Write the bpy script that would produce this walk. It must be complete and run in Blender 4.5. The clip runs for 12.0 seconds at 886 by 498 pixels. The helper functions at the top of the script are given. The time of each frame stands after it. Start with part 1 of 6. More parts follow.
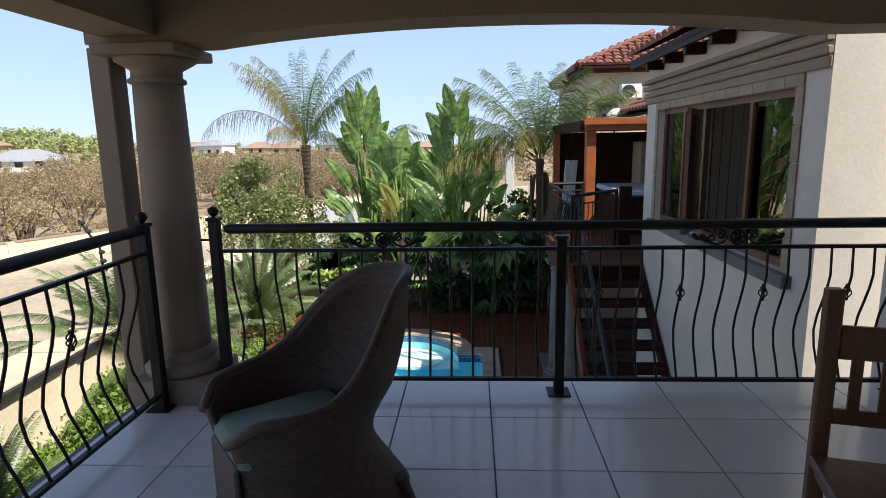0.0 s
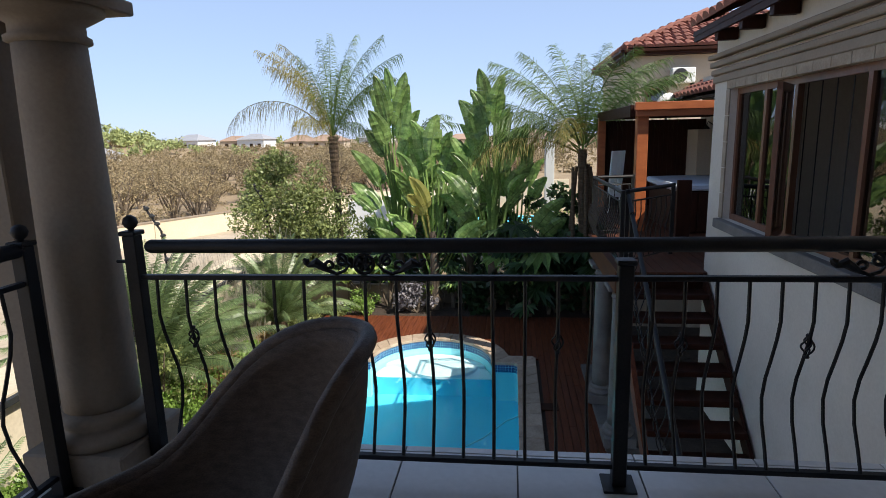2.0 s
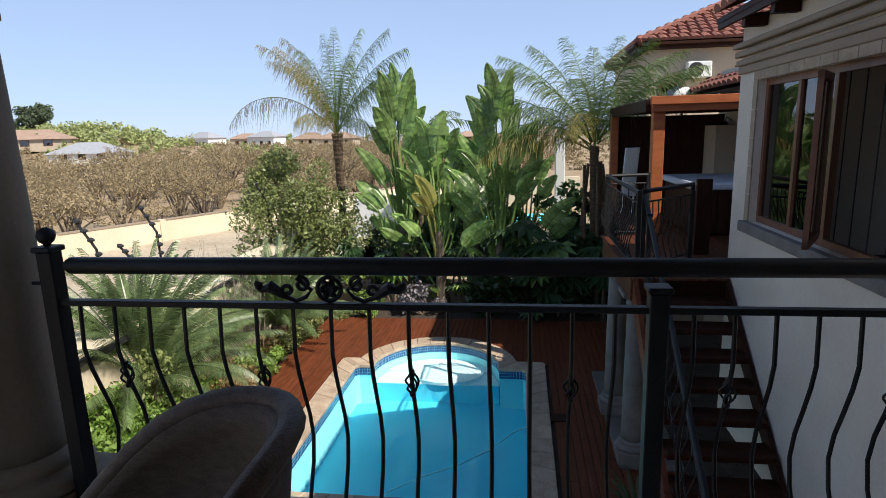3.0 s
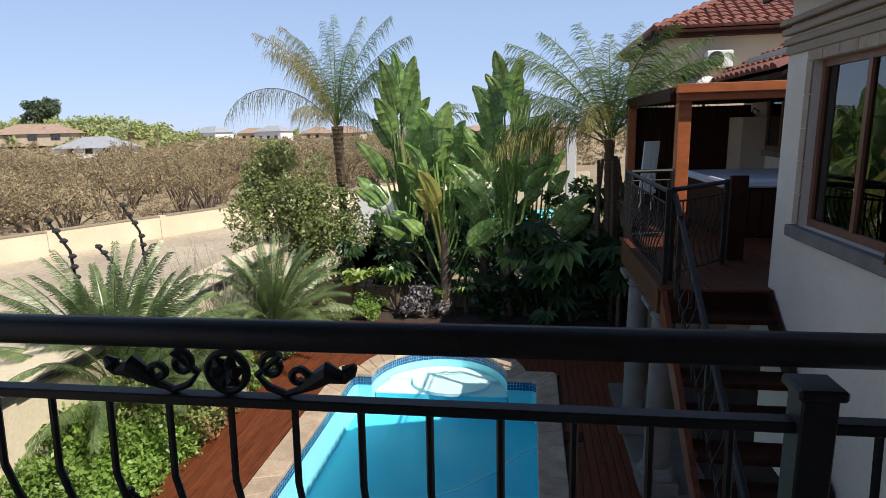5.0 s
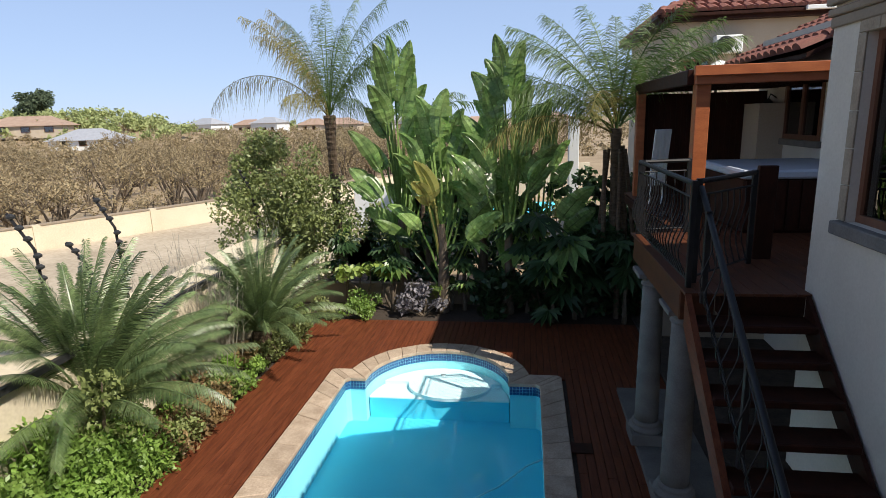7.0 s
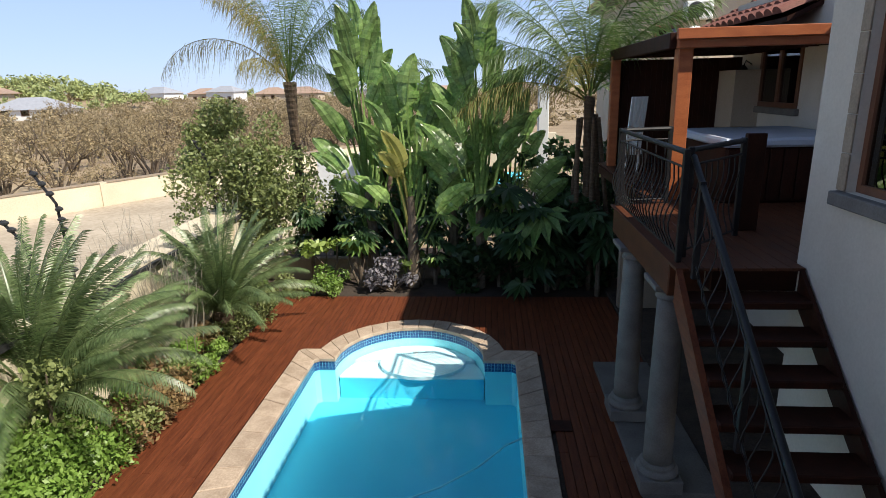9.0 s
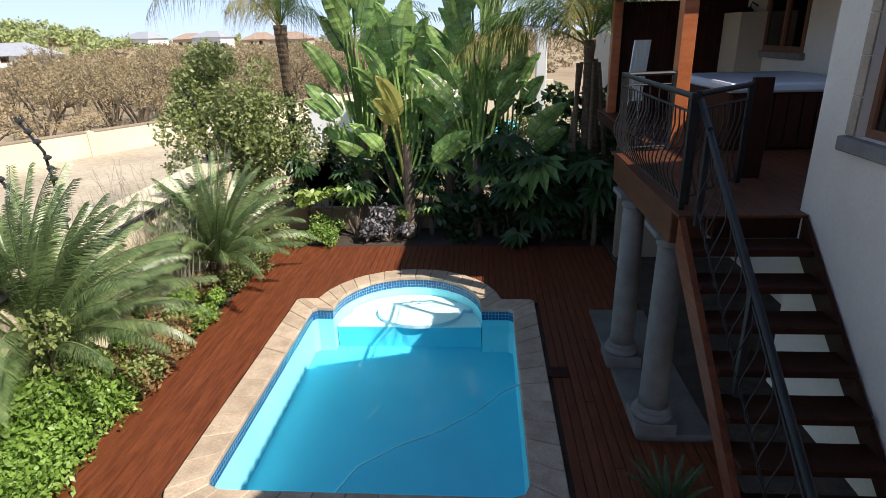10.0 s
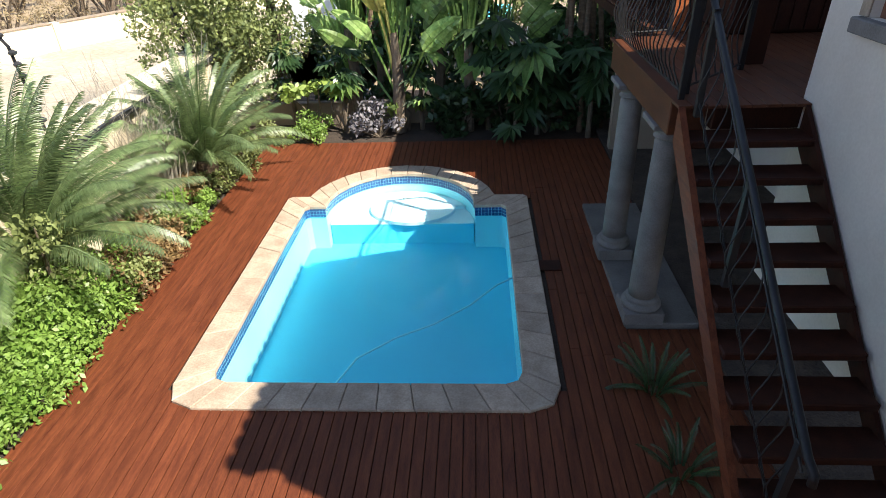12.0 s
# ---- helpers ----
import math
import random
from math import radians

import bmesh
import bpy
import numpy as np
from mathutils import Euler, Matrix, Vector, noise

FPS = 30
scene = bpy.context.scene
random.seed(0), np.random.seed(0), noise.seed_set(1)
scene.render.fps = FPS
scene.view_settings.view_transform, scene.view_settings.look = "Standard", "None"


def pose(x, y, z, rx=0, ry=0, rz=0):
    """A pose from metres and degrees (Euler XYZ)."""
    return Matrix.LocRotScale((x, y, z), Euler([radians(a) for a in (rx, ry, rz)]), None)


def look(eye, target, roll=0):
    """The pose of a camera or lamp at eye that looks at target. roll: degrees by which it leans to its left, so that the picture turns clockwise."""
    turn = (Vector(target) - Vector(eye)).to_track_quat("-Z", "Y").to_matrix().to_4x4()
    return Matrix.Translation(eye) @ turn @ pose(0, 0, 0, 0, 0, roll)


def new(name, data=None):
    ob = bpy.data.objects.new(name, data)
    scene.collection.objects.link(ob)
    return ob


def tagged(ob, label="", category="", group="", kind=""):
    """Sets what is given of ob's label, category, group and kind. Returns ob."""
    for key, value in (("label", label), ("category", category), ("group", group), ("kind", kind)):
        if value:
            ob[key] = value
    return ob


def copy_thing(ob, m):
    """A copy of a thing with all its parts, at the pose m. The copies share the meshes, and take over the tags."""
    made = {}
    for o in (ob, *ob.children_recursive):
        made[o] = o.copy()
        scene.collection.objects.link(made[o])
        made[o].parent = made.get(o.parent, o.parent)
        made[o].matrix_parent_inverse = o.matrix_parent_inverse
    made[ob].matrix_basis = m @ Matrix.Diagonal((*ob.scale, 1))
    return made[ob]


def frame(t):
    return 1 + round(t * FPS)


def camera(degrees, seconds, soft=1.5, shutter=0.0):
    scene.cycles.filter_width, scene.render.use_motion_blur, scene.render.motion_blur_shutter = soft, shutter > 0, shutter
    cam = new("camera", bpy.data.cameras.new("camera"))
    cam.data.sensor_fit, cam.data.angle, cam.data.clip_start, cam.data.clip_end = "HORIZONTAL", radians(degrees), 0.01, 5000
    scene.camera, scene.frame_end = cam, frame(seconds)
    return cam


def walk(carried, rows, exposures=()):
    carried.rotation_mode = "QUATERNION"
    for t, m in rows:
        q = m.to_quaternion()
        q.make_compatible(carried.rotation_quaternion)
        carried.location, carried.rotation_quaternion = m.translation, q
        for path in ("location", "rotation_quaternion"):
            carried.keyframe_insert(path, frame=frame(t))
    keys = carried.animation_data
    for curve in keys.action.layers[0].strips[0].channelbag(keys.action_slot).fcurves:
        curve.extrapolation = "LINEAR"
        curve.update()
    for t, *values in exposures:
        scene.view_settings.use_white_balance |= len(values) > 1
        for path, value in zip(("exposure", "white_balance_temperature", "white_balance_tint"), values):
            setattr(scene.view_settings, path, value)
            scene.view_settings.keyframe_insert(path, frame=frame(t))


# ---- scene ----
SIZE = 0.88  # metres to one unit of the plan in which everything below is drawn
cam = camera(75.0, 12.0, soft=0.7)
PATH = [
    (0, (0.918, -0.838, 1.685), (0.815, 1.126, 1.321), -1.0),
    (0.5, (0.939, -0.508, 1.664), (0.82, 1.454, 1.297), -1.3),
    (1, (0.954, -0.227, 1.647), (0.817, 1.733, 1.274), -1.3),
    (1.5, (0.972, 0.088, 1.631), (0.809, 2.045, 1.25), -1.4),
    (2, (0.999, 0.36, 1.627), (0.763, 2.309, 1.24), -1.5),
    (2.5, (1.026, 0.648, 1.611), (0.765, 2.593, 1.223), -1.5),
    (3, (1.028, 0.899, 1.61), (0.759, 2.841, 1.215), -1.6),
    (3.5, (1.015, 1.135, 1.595), (0.744, 3.076, 1.197), -1.6),
    (5.5, (0.957, 1.984, 1.553), (0.66, 3.917, 1.133), -1.6),
    (6, (0.943, 2.159, 1.541), (0.649, 4.09, 1.112), -1.6),
    (6.5, (0.907, 2.344, 1.508), (0.612, 4.273, 1.072), -1.7),
    (8.5, (0.728, 2.93, 1.464), (0.531, 4.835, 0.983), -1.6),
    (9, (0.678, 2.969, 1.435), (0.513, 4.888, 0.895), -1.6),
    (9.5, (0.641, 2.997, 1.428), (0.487, 4.893, 0.81), -1.6),
    (10, (0.605, 3.02, 1.392), (0.461, 4.887, 0.689), -1.6),
    (10.5, (0.574, 3.041, 1.386), (0.444, 4.869, 0.587), -1.8),
    (11, (0.548, 3.043, 1.377), (0.43, 4.832, 0.49), -1.8),
    (11.5, (0.567, 3.071, 1.387), (0.452, 4.82, 0.422), -2.2),
    (12, (0.582, 3.082, 1.386), (0.465, 4.793, 0.357), -2.4),
]
EXPOSURES = [(0.0, 0.62), (2.5, 0.42), (5.5, 0.26), (6.5, 0.28), (8.5, 0.34), (9.5, 0.52), (10.5, 0.8), (11.2, 1.05), (12.0, 1.15)]
walk(cam, [(t, look(Vector(eye) * SIZE, Vector(target) * SIZE, roll)) for t, eye, target, roll in PATH], EXPOSURES)
# world, sun and sky
SUN_TRAVEL = Vector((-4.10, 2.3, -4.98)).normalized()
world = bpy.data.worlds.new("daylight")
scene.world = world
world.use_nodes = True
wn = world.node_tree
sky = wn.nodes.new("ShaderNodeTexSky")
sky.sky_type, sky.sun_disc = "NISHITA", False
sky.sun_elevation = math.asin(-SUN_TRAVEL.z)
sky.sun_rotation = math.atan2(-SUN_TRAVEL.x, -SUN_TRAVEL.y)
sky.altitude, sky.air_density, sky.dust_density, sky.ozone_density = 1300, 1.0, 0.25, 1.0
wn.nodes["Background"].inputs["Strength"].default_value = 0.075
haze = wn.nodes.new("ShaderNodeMix")
haze.data_type = "RGBA"
geo = wn.nodes.new("ShaderNodeTexCoord")
sep = wn.nodes.new("ShaderNodeSeparateXYZ")
fade = wn.nodes.new("ShaderNodeMapRange")
fade.inputs["From Min"].default_value, fade.inputs["From Max"].default_value = 0.0, 0.85
fade.inputs["To Min"].default_value, fade.inputs["To Max"].default_value = 0.74, 0.08
wn.links.new(geo.outputs["Generated"], sep.inputs[0])
wn.links.new(sep.outputs["Z"], fade.inputs["Value"])
wn.links.new(fade.outputs["Result"], haze.inputs["Factor"])
haze.inputs["B"].default_value = (6.0, 8.0, 12.4, 1)
wn.links.new(sky.outputs[0], haze.inputs["A"])
wn.links.new(haze.outputs["Result"], wn.nodes["Background"].inputs["Color"])
sun = new("sun", bpy.data.lights.new("sun", "SUN"))
sun.data.energy, sun.data.angle, sun.data.color = 4.9, radians(0.5), (1.0, 0.93, 0.82)
sun.matrix_basis = look((12, -8, 14), Vector((12, -8, 14)) + SUN_TRAVEL)


# ---- materials ----
def surface(name, c1, c2, rough=0.6, scale=6.0, fine=60.0, bump=0.15, metal=0.0, spec=0.5, stretch=(1, 1, 1), vary=0.0, leafy=0.0, depth=0.01):
    """A surface of two colours mixed by coarse and fine noise, with fine relief; vary shifts its brightness from piece to piece."""
    m = bpy.data.materials.new(name)
    m.use_nodes = True
    t = m.node_tree
    n, l = t.nodes, t.links
    b = n["Principled BSDF"]
    co = n.new("ShaderNodeTexCoord")
    mp = n.new("ShaderNodeMapping")
    mp.inputs["Scale"].default_value = stretch
    l.new(co.outputs["Object"], mp.inputs["Vector"])
    big, small = n.new("ShaderNodeTexNoise"), n.new("ShaderNodeTexNoise")
    for tex, s, d in ((big, scale, 4), (small, fine, 6)):
        tex.inputs["Scale"].default_value, tex.inputs["Detail"].default_value = s, d
        l.new(mp.outputs[0], tex.inputs["Vector"])
    add = n.new("ShaderNodeMath")
    add.operation = "MULTIPLY_ADD"
    add.inputs[1].default_value = 0.45
    l.new(small.outputs["Fac"], add.inputs[0])
    half = n.new("ShaderNodeMath")
    half.operation = "MULTIPLY"
    half.inputs[1].default_value = 0.55
    l.new(big.outputs["Fac"], half.inputs[0])
    l.new(half.outputs[0], add.inputs[2])
    ramp = n.new("ShaderNodeValToRGB")
    ramp.color_ramp.elements[0].position, ramp.color_ramp.elements[0].color = 0.36, (*c1, 1)
    ramp.color_ramp.elements[1].position, ramp.color_ramp.elements[1].color = 0.64, (*c2, 1)
    l.new(add.outputs[0], ramp.inputs[0])
    col = ramp.outputs[0]
    if vary:
        info = n.new("ShaderNodeObjectInfo")
        geo = n.new("ShaderNodeNewGeometry")
        mixr = n.new("ShaderNodeMath")
        mixr.operation = "ADD"
        l.new(info.outputs["Random"], mixr.inputs[0])
        l.new(geo.outputs["Random Per Island"], mixr.inputs[1])
        rng = n.new("ShaderNodeMapRange")
        rng.inputs["From Max"].default_value = 2.0
        rng.inputs["To Min"].default_value, rng.inputs["To Max"].default_value = 1 - vary, 1 + vary
        l.new(mixr.outputs[0], rng.inputs["Value"])
        hsv = n.new("ShaderNodeHueSaturation")
        l.new(rng.outputs[0], hsv.inputs["Value"])
        l.new(col, hsv.inputs["Color"])
        col = hsv.outputs[0]
    l.new(col, b.inputs["Base Color"])
    b.inputs["Roughness"].default_value, b.inputs["Metallic"].default_value = rough, metal
    b.inputs["Specular IOR Level"].default_value = spec
    if bump:
        bp = n.new("ShaderNodeBump")
        bp.inputs["Strength"].default_value, bp.inputs["Distance"].default_value = bump, depth
        l.new(add.outputs[0], bp.inputs["Height"])
        l.new(bp.outputs[0], b.inputs["Normal"])
    if leafy:
        tr = n.new("ShaderNodeBsdfTranslucent")
        l.new(col, tr.inputs["Color"])
        mx = n.new("ShaderNodeMixShader")
        mx.inputs[0].default_value = leafy
        l.new(b.outputs[0], mx.inputs[1])
        l.new(tr.outputs[0], mx.inputs[2])
        l.new(mx.outputs[0], n["Material Output"].inputs["Surface"])
    return m


PLASTER = surface("cream_plaster", (0.55, 0.50, 0.425), (0.63, 0.58, 0.50), 0.85, 2.0, 45, 0.25)
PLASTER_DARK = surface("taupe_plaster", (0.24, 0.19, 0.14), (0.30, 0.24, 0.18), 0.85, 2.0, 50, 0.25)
STONE = surface("cast_stone", (0.12, 0.11, 0.10), (0.19, 0.175, 0.16), 0.8, 5, 70, 0.3)
TRIM = surface("sandstone_trim", (0.25, 0.195, 0.14), (0.38, 0.305, 0.225), 0.85, 7, 60, 0.3, vary=0.12)
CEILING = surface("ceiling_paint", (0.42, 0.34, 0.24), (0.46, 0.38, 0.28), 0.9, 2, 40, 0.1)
TILE = surface("glazed_floor_tile", (0.62, 0.60, 0.57), (0.70, 0.68, 0.65), 0.16, 1.5, 30, 0.03, vary=0.05)
GROUT = surface("grey_grout", (0.14, 0.13, 0.12), (0.2, 0.19, 0.18), 0.9, 8, 90, 0.2)
IRON = surface("black_wrought_iron", (0.010, 0.010, 0.011), (0.022, 0.021, 0.022), 0.5, 9, 120, 0.12, metal=0.05, spec=0.3)
WICKER = surface("brown_wicker", (0.055, 0.036, 0.026), (0.11, 0.075, 0.055), 0.6, 14, 160, 0.6)
CUSHION = surface("green_cushion_cloth", (0.17, 0.26, 0.22), (0.24, 0.33, 0.28), 0.95, 6, 150, 0.2)
OAK = surface("dark_chair_wood", (0.10, 0.045, 0.022), (0.17, 0.08, 0.04), 0.45, 4, 50, 0.15, stretch=(6, 6, 1))
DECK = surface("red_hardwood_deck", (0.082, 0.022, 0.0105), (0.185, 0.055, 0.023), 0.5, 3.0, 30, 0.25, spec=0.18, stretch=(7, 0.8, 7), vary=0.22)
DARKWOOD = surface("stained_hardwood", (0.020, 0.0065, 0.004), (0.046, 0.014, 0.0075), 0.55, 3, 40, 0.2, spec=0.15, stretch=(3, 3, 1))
MIDWOOD = surface("brown_beam_wood", (0.055, 0.018, 0.008), (0.11, 0.035, 0.014), 0.5, 3, 40, 0.2, spec=0.3, stretch=(3, 1, 3))
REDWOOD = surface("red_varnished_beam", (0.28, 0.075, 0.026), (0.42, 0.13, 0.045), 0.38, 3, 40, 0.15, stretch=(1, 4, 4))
COPING = surface("sandstone_coping", (0.32, 0.235, 0.165), (0.52, 0.405, 0.30), 0.75, 4, 50, 0.25, vary=0.28)
# Light lost with depth is coloured in: floor bluer, walls and steps paler.
POOL_SHELL = surface("deep_tint_pool_plaster", (0.085, 0.68, 0.89), (0.12, 0.73, 0.92), 0.6, 2, 40, 0.05)
POOL_WALL = surface("shallow_tint_pool_plaster", (0.32, 0.84, 0.93), (0.40, 0.88, 0.95), 0.6, 2, 40, 0.05)
POOL_STEP = surface("sunlit_tint_pool_step", (0.74, 0.90, 0.93), (0.80, 0.93, 0.95), 0.6, 2, 40, 0.05)
MOSAIC = surface("blue_glass_mosaic", (0.018, 0.06, 0.18), (0.06, 0.16, 0.33), 0.2, 20, 60, 0.05, vary=0.35)
ROOF = surface("terracotta_roof_tile", (0.17, 0.060, 0.042), (0.29, 0.115, 0.080), 0.75, 4, 60, 0.3, vary=0.25)
WALL_FAR = surface("beige_render", (0.45, 0.37, 0.28), (0.52, 0.44, 0.34), 0.9, 1.5, 30, 0.2)
FRAME_WOOD = surface("meranti_window_wood", (0.13, 0.055, 0.03), (0.20, 0.085, 0.045), 0.4, 4, 50, 0.15, stretch=(5, 5, 1))
BOUNDARY = surface("cream_boundary_plaster", (0.56, 0.475, 0.34), (0.70, 0.61, 0.455), 0.9, 0.6, 20, 0.25)
SAND = surface("dry_sand_and_straw", (0.24, 0.17, 0.10), (0.40, 0.31, 0.20), 0.95, 0.25, 9, 0.4, depth=0.05)
ROADDIRT = surface("pale_dirt_road", (0.34, 0.275, 0.195), (0.54, 0.455, 0.345), 0.95, 0.35, 6, 0.4, depth=0.03)
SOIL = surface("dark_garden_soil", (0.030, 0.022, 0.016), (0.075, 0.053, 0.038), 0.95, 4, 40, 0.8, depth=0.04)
PAVING = surface("pale_stone_paving", (0.10, 0.092, 0.082), (0.17, 0.155, 0.138), 0.8, 3, 50, 0.2)
WHITE = surface("white_paint", (0.74, 0.74, 0.72), (0.80, 0.80, 0.78), 0.5, 3, 40, 0.05)
# Indoor dimness is put into the surface as a near-black colour.
DARK = surface("interior_shade_colour", (0.02, 0.018, 0.016), (0.035, 0.03, 0.027), 0.8, 3, 40, 0.1)
CURTAIN = surface("pale_curtain", (0.34, 0.31, 0.27), (0.44, 0.40, 0.35), 0.9, 3, 60, 0.2)
TUBCOVER = surface("grey_blue_spa_cover", (0.42, 0.47, 0.56), (0.50, 0.55, 0.63), 0.6, 3, 50, 0.1)
RUBBER = surface("dark_plastic", (0.015, 0.015, 0.016), (0.03, 0.03, 0.03), 0.5, 5, 60, 0.1)


def glass_material(name, tint, rough=0.0):
    m = bpy.data.materials.new(name)
    m.use_nodes = True
    n, l = m.node_tree.nodes, m.node_tree.links
    out = n["Material Output"]
    n.remove(n["Principled BSDF"])
    tr, gl, mx, fr = n.new("ShaderNodeBsdfTransparent"), n.new("ShaderNodeBsdfGlossy"), n.new("ShaderNodeMixShader"), n.new("ShaderNodeFresnel")
    tr.inputs[0].default_value = (*tint, 1)
    gl.inputs["Roughness"].default_value = rough
    fr.inputs["IOR"].default_value = 2.1
    l.new(fr.outputs[0], mx.inputs[0])
    l.new(tr.outputs[0], mx.inputs[1])
    l.new(gl.outputs[0], mx.inputs[2])
    l.new(mx.outputs[0], out.inputs["Surface"])
    return m


GLASS = glass_material("window_glass", (0.45, 0.45, 0.44))


def water_material():
    m = bpy.data.materials.new("pool_water")
    m.use_nodes = True
    n, l = m.node_tree.nodes, m.node_tree.links
    n.remove(n["Principled BSDF"])
    tr, gl, mx, fr = n.new("ShaderNodeBsdfTransparent"), n.new("ShaderNodeBsdfGlossy"), n.new("ShaderNodeMixShader"), n.new("ShaderNodeFresnel")
    tr.inputs[0].default_value = (0.90, 1.0, 1.0, 1)
    gl.inputs["Roughness"].default_value = 0.02
    fr.inputs["IOR"].default_value = 1.33
    tex, bp = n.new("ShaderNodeTexNoise"), n.new("ShaderNodeBump")
    tex.inputs["Scale"].default_value, tex.inputs["Detail"].default_value = 3.0, 3
    bp.inputs["Strength"].default_value, bp.inputs["Distance"].default_value = 0.10, 0.05
    l.new(tex.outputs["Fac"], bp.inputs["Height"])
    l.new(bp.outputs[0], gl.inputs["Normal"])
    l.new(bp.outputs[0], fr.inputs["Normal"])
    l.new(fr.outputs[0], mx.inputs[0])
    l.new(tr.outputs[0], mx.inputs[1])
    l.new(gl.outputs[0], mx.inputs[2])
    l.new(mx.outputs[0], n["Material Output"].inputs["Surface"])
    return m


WATER = water_material()


# ---- building helpers ----
def sheet(scale, shift=(0, 0, 0)):
    """One sheet of the plan: drawn at its own scale about the balcony's front, then brought to metres."""
    return Matrix.Scale(SIZE, 4) @ Matrix.Translation(Vector((0.567, 3.055, 1.387)) + Vector(shift)) @ Matrix.Scale(scale, 4) @ Matrix.Translation((-0.667, -2.735, -1.37))


HOUSE_PLAN = Matrix.Scale(SIZE, 4)
GARDEN_PLAN = sheet(1.385)
DECK_PLAN = sheet(1.31, (-0.11, 0, 0))
NEIGHBOUR_PLAN = sheet(1.165, (0, 0, -0.40))
PALM_PLAN = sheet(0.775)
CYCAD_PLAN = sheet(1.29)
plan = HOUSE_PLAN


def thing(name, base, label, category, group="", kind=""):
    e = new(name)
    e.location = plan @ Vector(base)
    e.empty_display_size = 0.1
    return tagged(e, label, category, group, kind)


def mesh_of(bm, name):
    me = bpy.data.meshes.new(name)
    bmesh.ops.recalc_face_normals(bm, faces=bm.faces)
    bm.to_mesh(me)
    bm.free()
    return me


def part(name, bm, material, parent, label="", smooth=False):
    """Links a bmesh or mesh, built in world coordinates, as one mesh object under a thing or a part of one."""
    me = bm if isinstance(bm, bpy.types.Mesh) else mesh_of(bm, name)
    me.transform(plan)
    if not me.materials:
        me.materials.append(material)
    if smooth:
        me.shade_smooth()
    ob = new(name, me)
    if parent is not None:
        ob.parent = parent
        if parent.parent is None:
            ob.matrix_parent_inverse = Matrix.Translation(parent.location).inverted()
    if label:
        ob["label"] = label
    return ob


def setting(name, bm, material, label, category, smooth=False):
    return tagged(part(name, bm, material, None, "", smooth), label, category, "", "structure")


def box(bm, x0, x1, y0, y1, z0, z1, bevel=0.0, m=None):
    r = bmesh.ops.create_cube(bm, size=1.0)
    vs = r["verts"]
    for v in vs:
        v.co = Vector((x0 + (v.co.x + 0.5) * (x1 - x0), y0 + (v.co.y + 0.5) * (y1 - y0), z0 + (v.co.z + 0.5) * (z1 - z0)))
    if bevel:
        es = list({e for v in vs for e in v.link_edges})
        vs = list({v for f in bmesh.ops.bevel(bm, geom=es, offset=bevel, segments=1, affect="EDGES")["faces"] for v in f.verts} | {v for v in vs if v.is_valid})
    if m is not None:
        bmesh.ops.transform(bm, matrix=m, verts=[v for v in vs if v.is_valid])
    return bm


def boxed(*a, **k):
    return box(bmesh.new(), *a, **k)


def tube(bm, pts, r, n=8, caps=True):
    """A tube along points; r is one radius or one for each point."""
    pts = [Vector(p) for p in pts]
    rs = r if isinstance(r, (list, tuple)) else [r] * len(pts)
    rings, side = [], None
    for i, p in enumerate(pts):
        d = (pts[min(i + 1, len(pts) - 1)] - pts[max(i - 1, 0)]).normalized()
        if side is None:
            side = d.cross(Vector((0, 0, 1)))
            if side.length < 1e-3:
                side = d.cross(Vector((0, 1, 0)))
        side = (side - d * side.dot(d)).normalized()
        up = d.cross(side)
        rings.append([bm.verts.new(p + rs[i] * (math.cos(a) * side + math.sin(a) * up)) for a in [2 * math.pi * k / n for k in range(n)]])
    for a, b in zip(rings, rings[1:]):
        for k in range(n):
            bm.faces.new((a[k], a[(k + 1) % n], b[(k + 1) % n], b[k]))
    if caps:
        bm.faces.new(rings[0][::-1])
        bm.faces.new(rings[-1])
    return bm


def lathe(bm, cx, cy, profile, n=24):
    rings = [[bm.verts.new((cx + r * math.cos(2 * math.pi * k / n), cy + r * math.sin(2 * math.pi * k / n), z)) for k in range(n)] for r, z in profile]
    for a, b in zip(rings, rings[1:]):
        for k in range(n):
            bm.faces.new((a[k], a[(k + 1) % n], b[(k + 1) % n], b[k]))
    bm.faces.new(rings[0][::-1])
    bm.faces.new(rings[-1])
    return bm


def prism(bm, pts, z0, z1):
    """An upright prism over a plan outline."""
    a = [bm.verts.new((x, y, z0)) for x, y in pts]
    b = [bm.verts.new((x, y, z1)) for x, y in pts]
    for i in range(len(pts)):
        j = (i + 1) % len(pts)
        bm.faces.new((a[i], a[j], b[j], b[i]))
    bm.faces.new(a[::-1])
    bm.faces.new(b)
    return bm


def pydata(name, verts, faces):
    me = bpy.data.meshes.new(name)
    me.from_pydata([tuple(v) for v in verts], [], faces)
    return me


plan = GARDEN_PLAN
GROUND, DECK_Z, ROAD_Z = -2.2, -2.13, -2.6

# ---- ground ----
WALL_DIR = Vector((-0.025, 1.0)).normalized()
WALL_AT = Vector((-3.822, 7.027))
OUT_DIR = Vector((0.55, 1.0)).normalized()
OUT_AT = Vector((-15.6, 19.5))


def along(d, off=0.0):
    """A plan point d metres along the near boundary wall and off metres outside it."""
    return WALL_AT + WALL_DIR * d + Vector((-WALL_DIR.y, WALL_DIR.x)) * off


def beyond(d, off=0.0):
    """A plan point d metres along the wall across the road and off metres behind it."""
    return OUT_AT + OUT_DIR * d + Vector((-OUT_DIR.y, OUT_DIR.x)) * off


POOL_X0, POOL_X1, POOL_Y0, POOL_Y1 = -1.663, 1.081, 6.32, 9.699
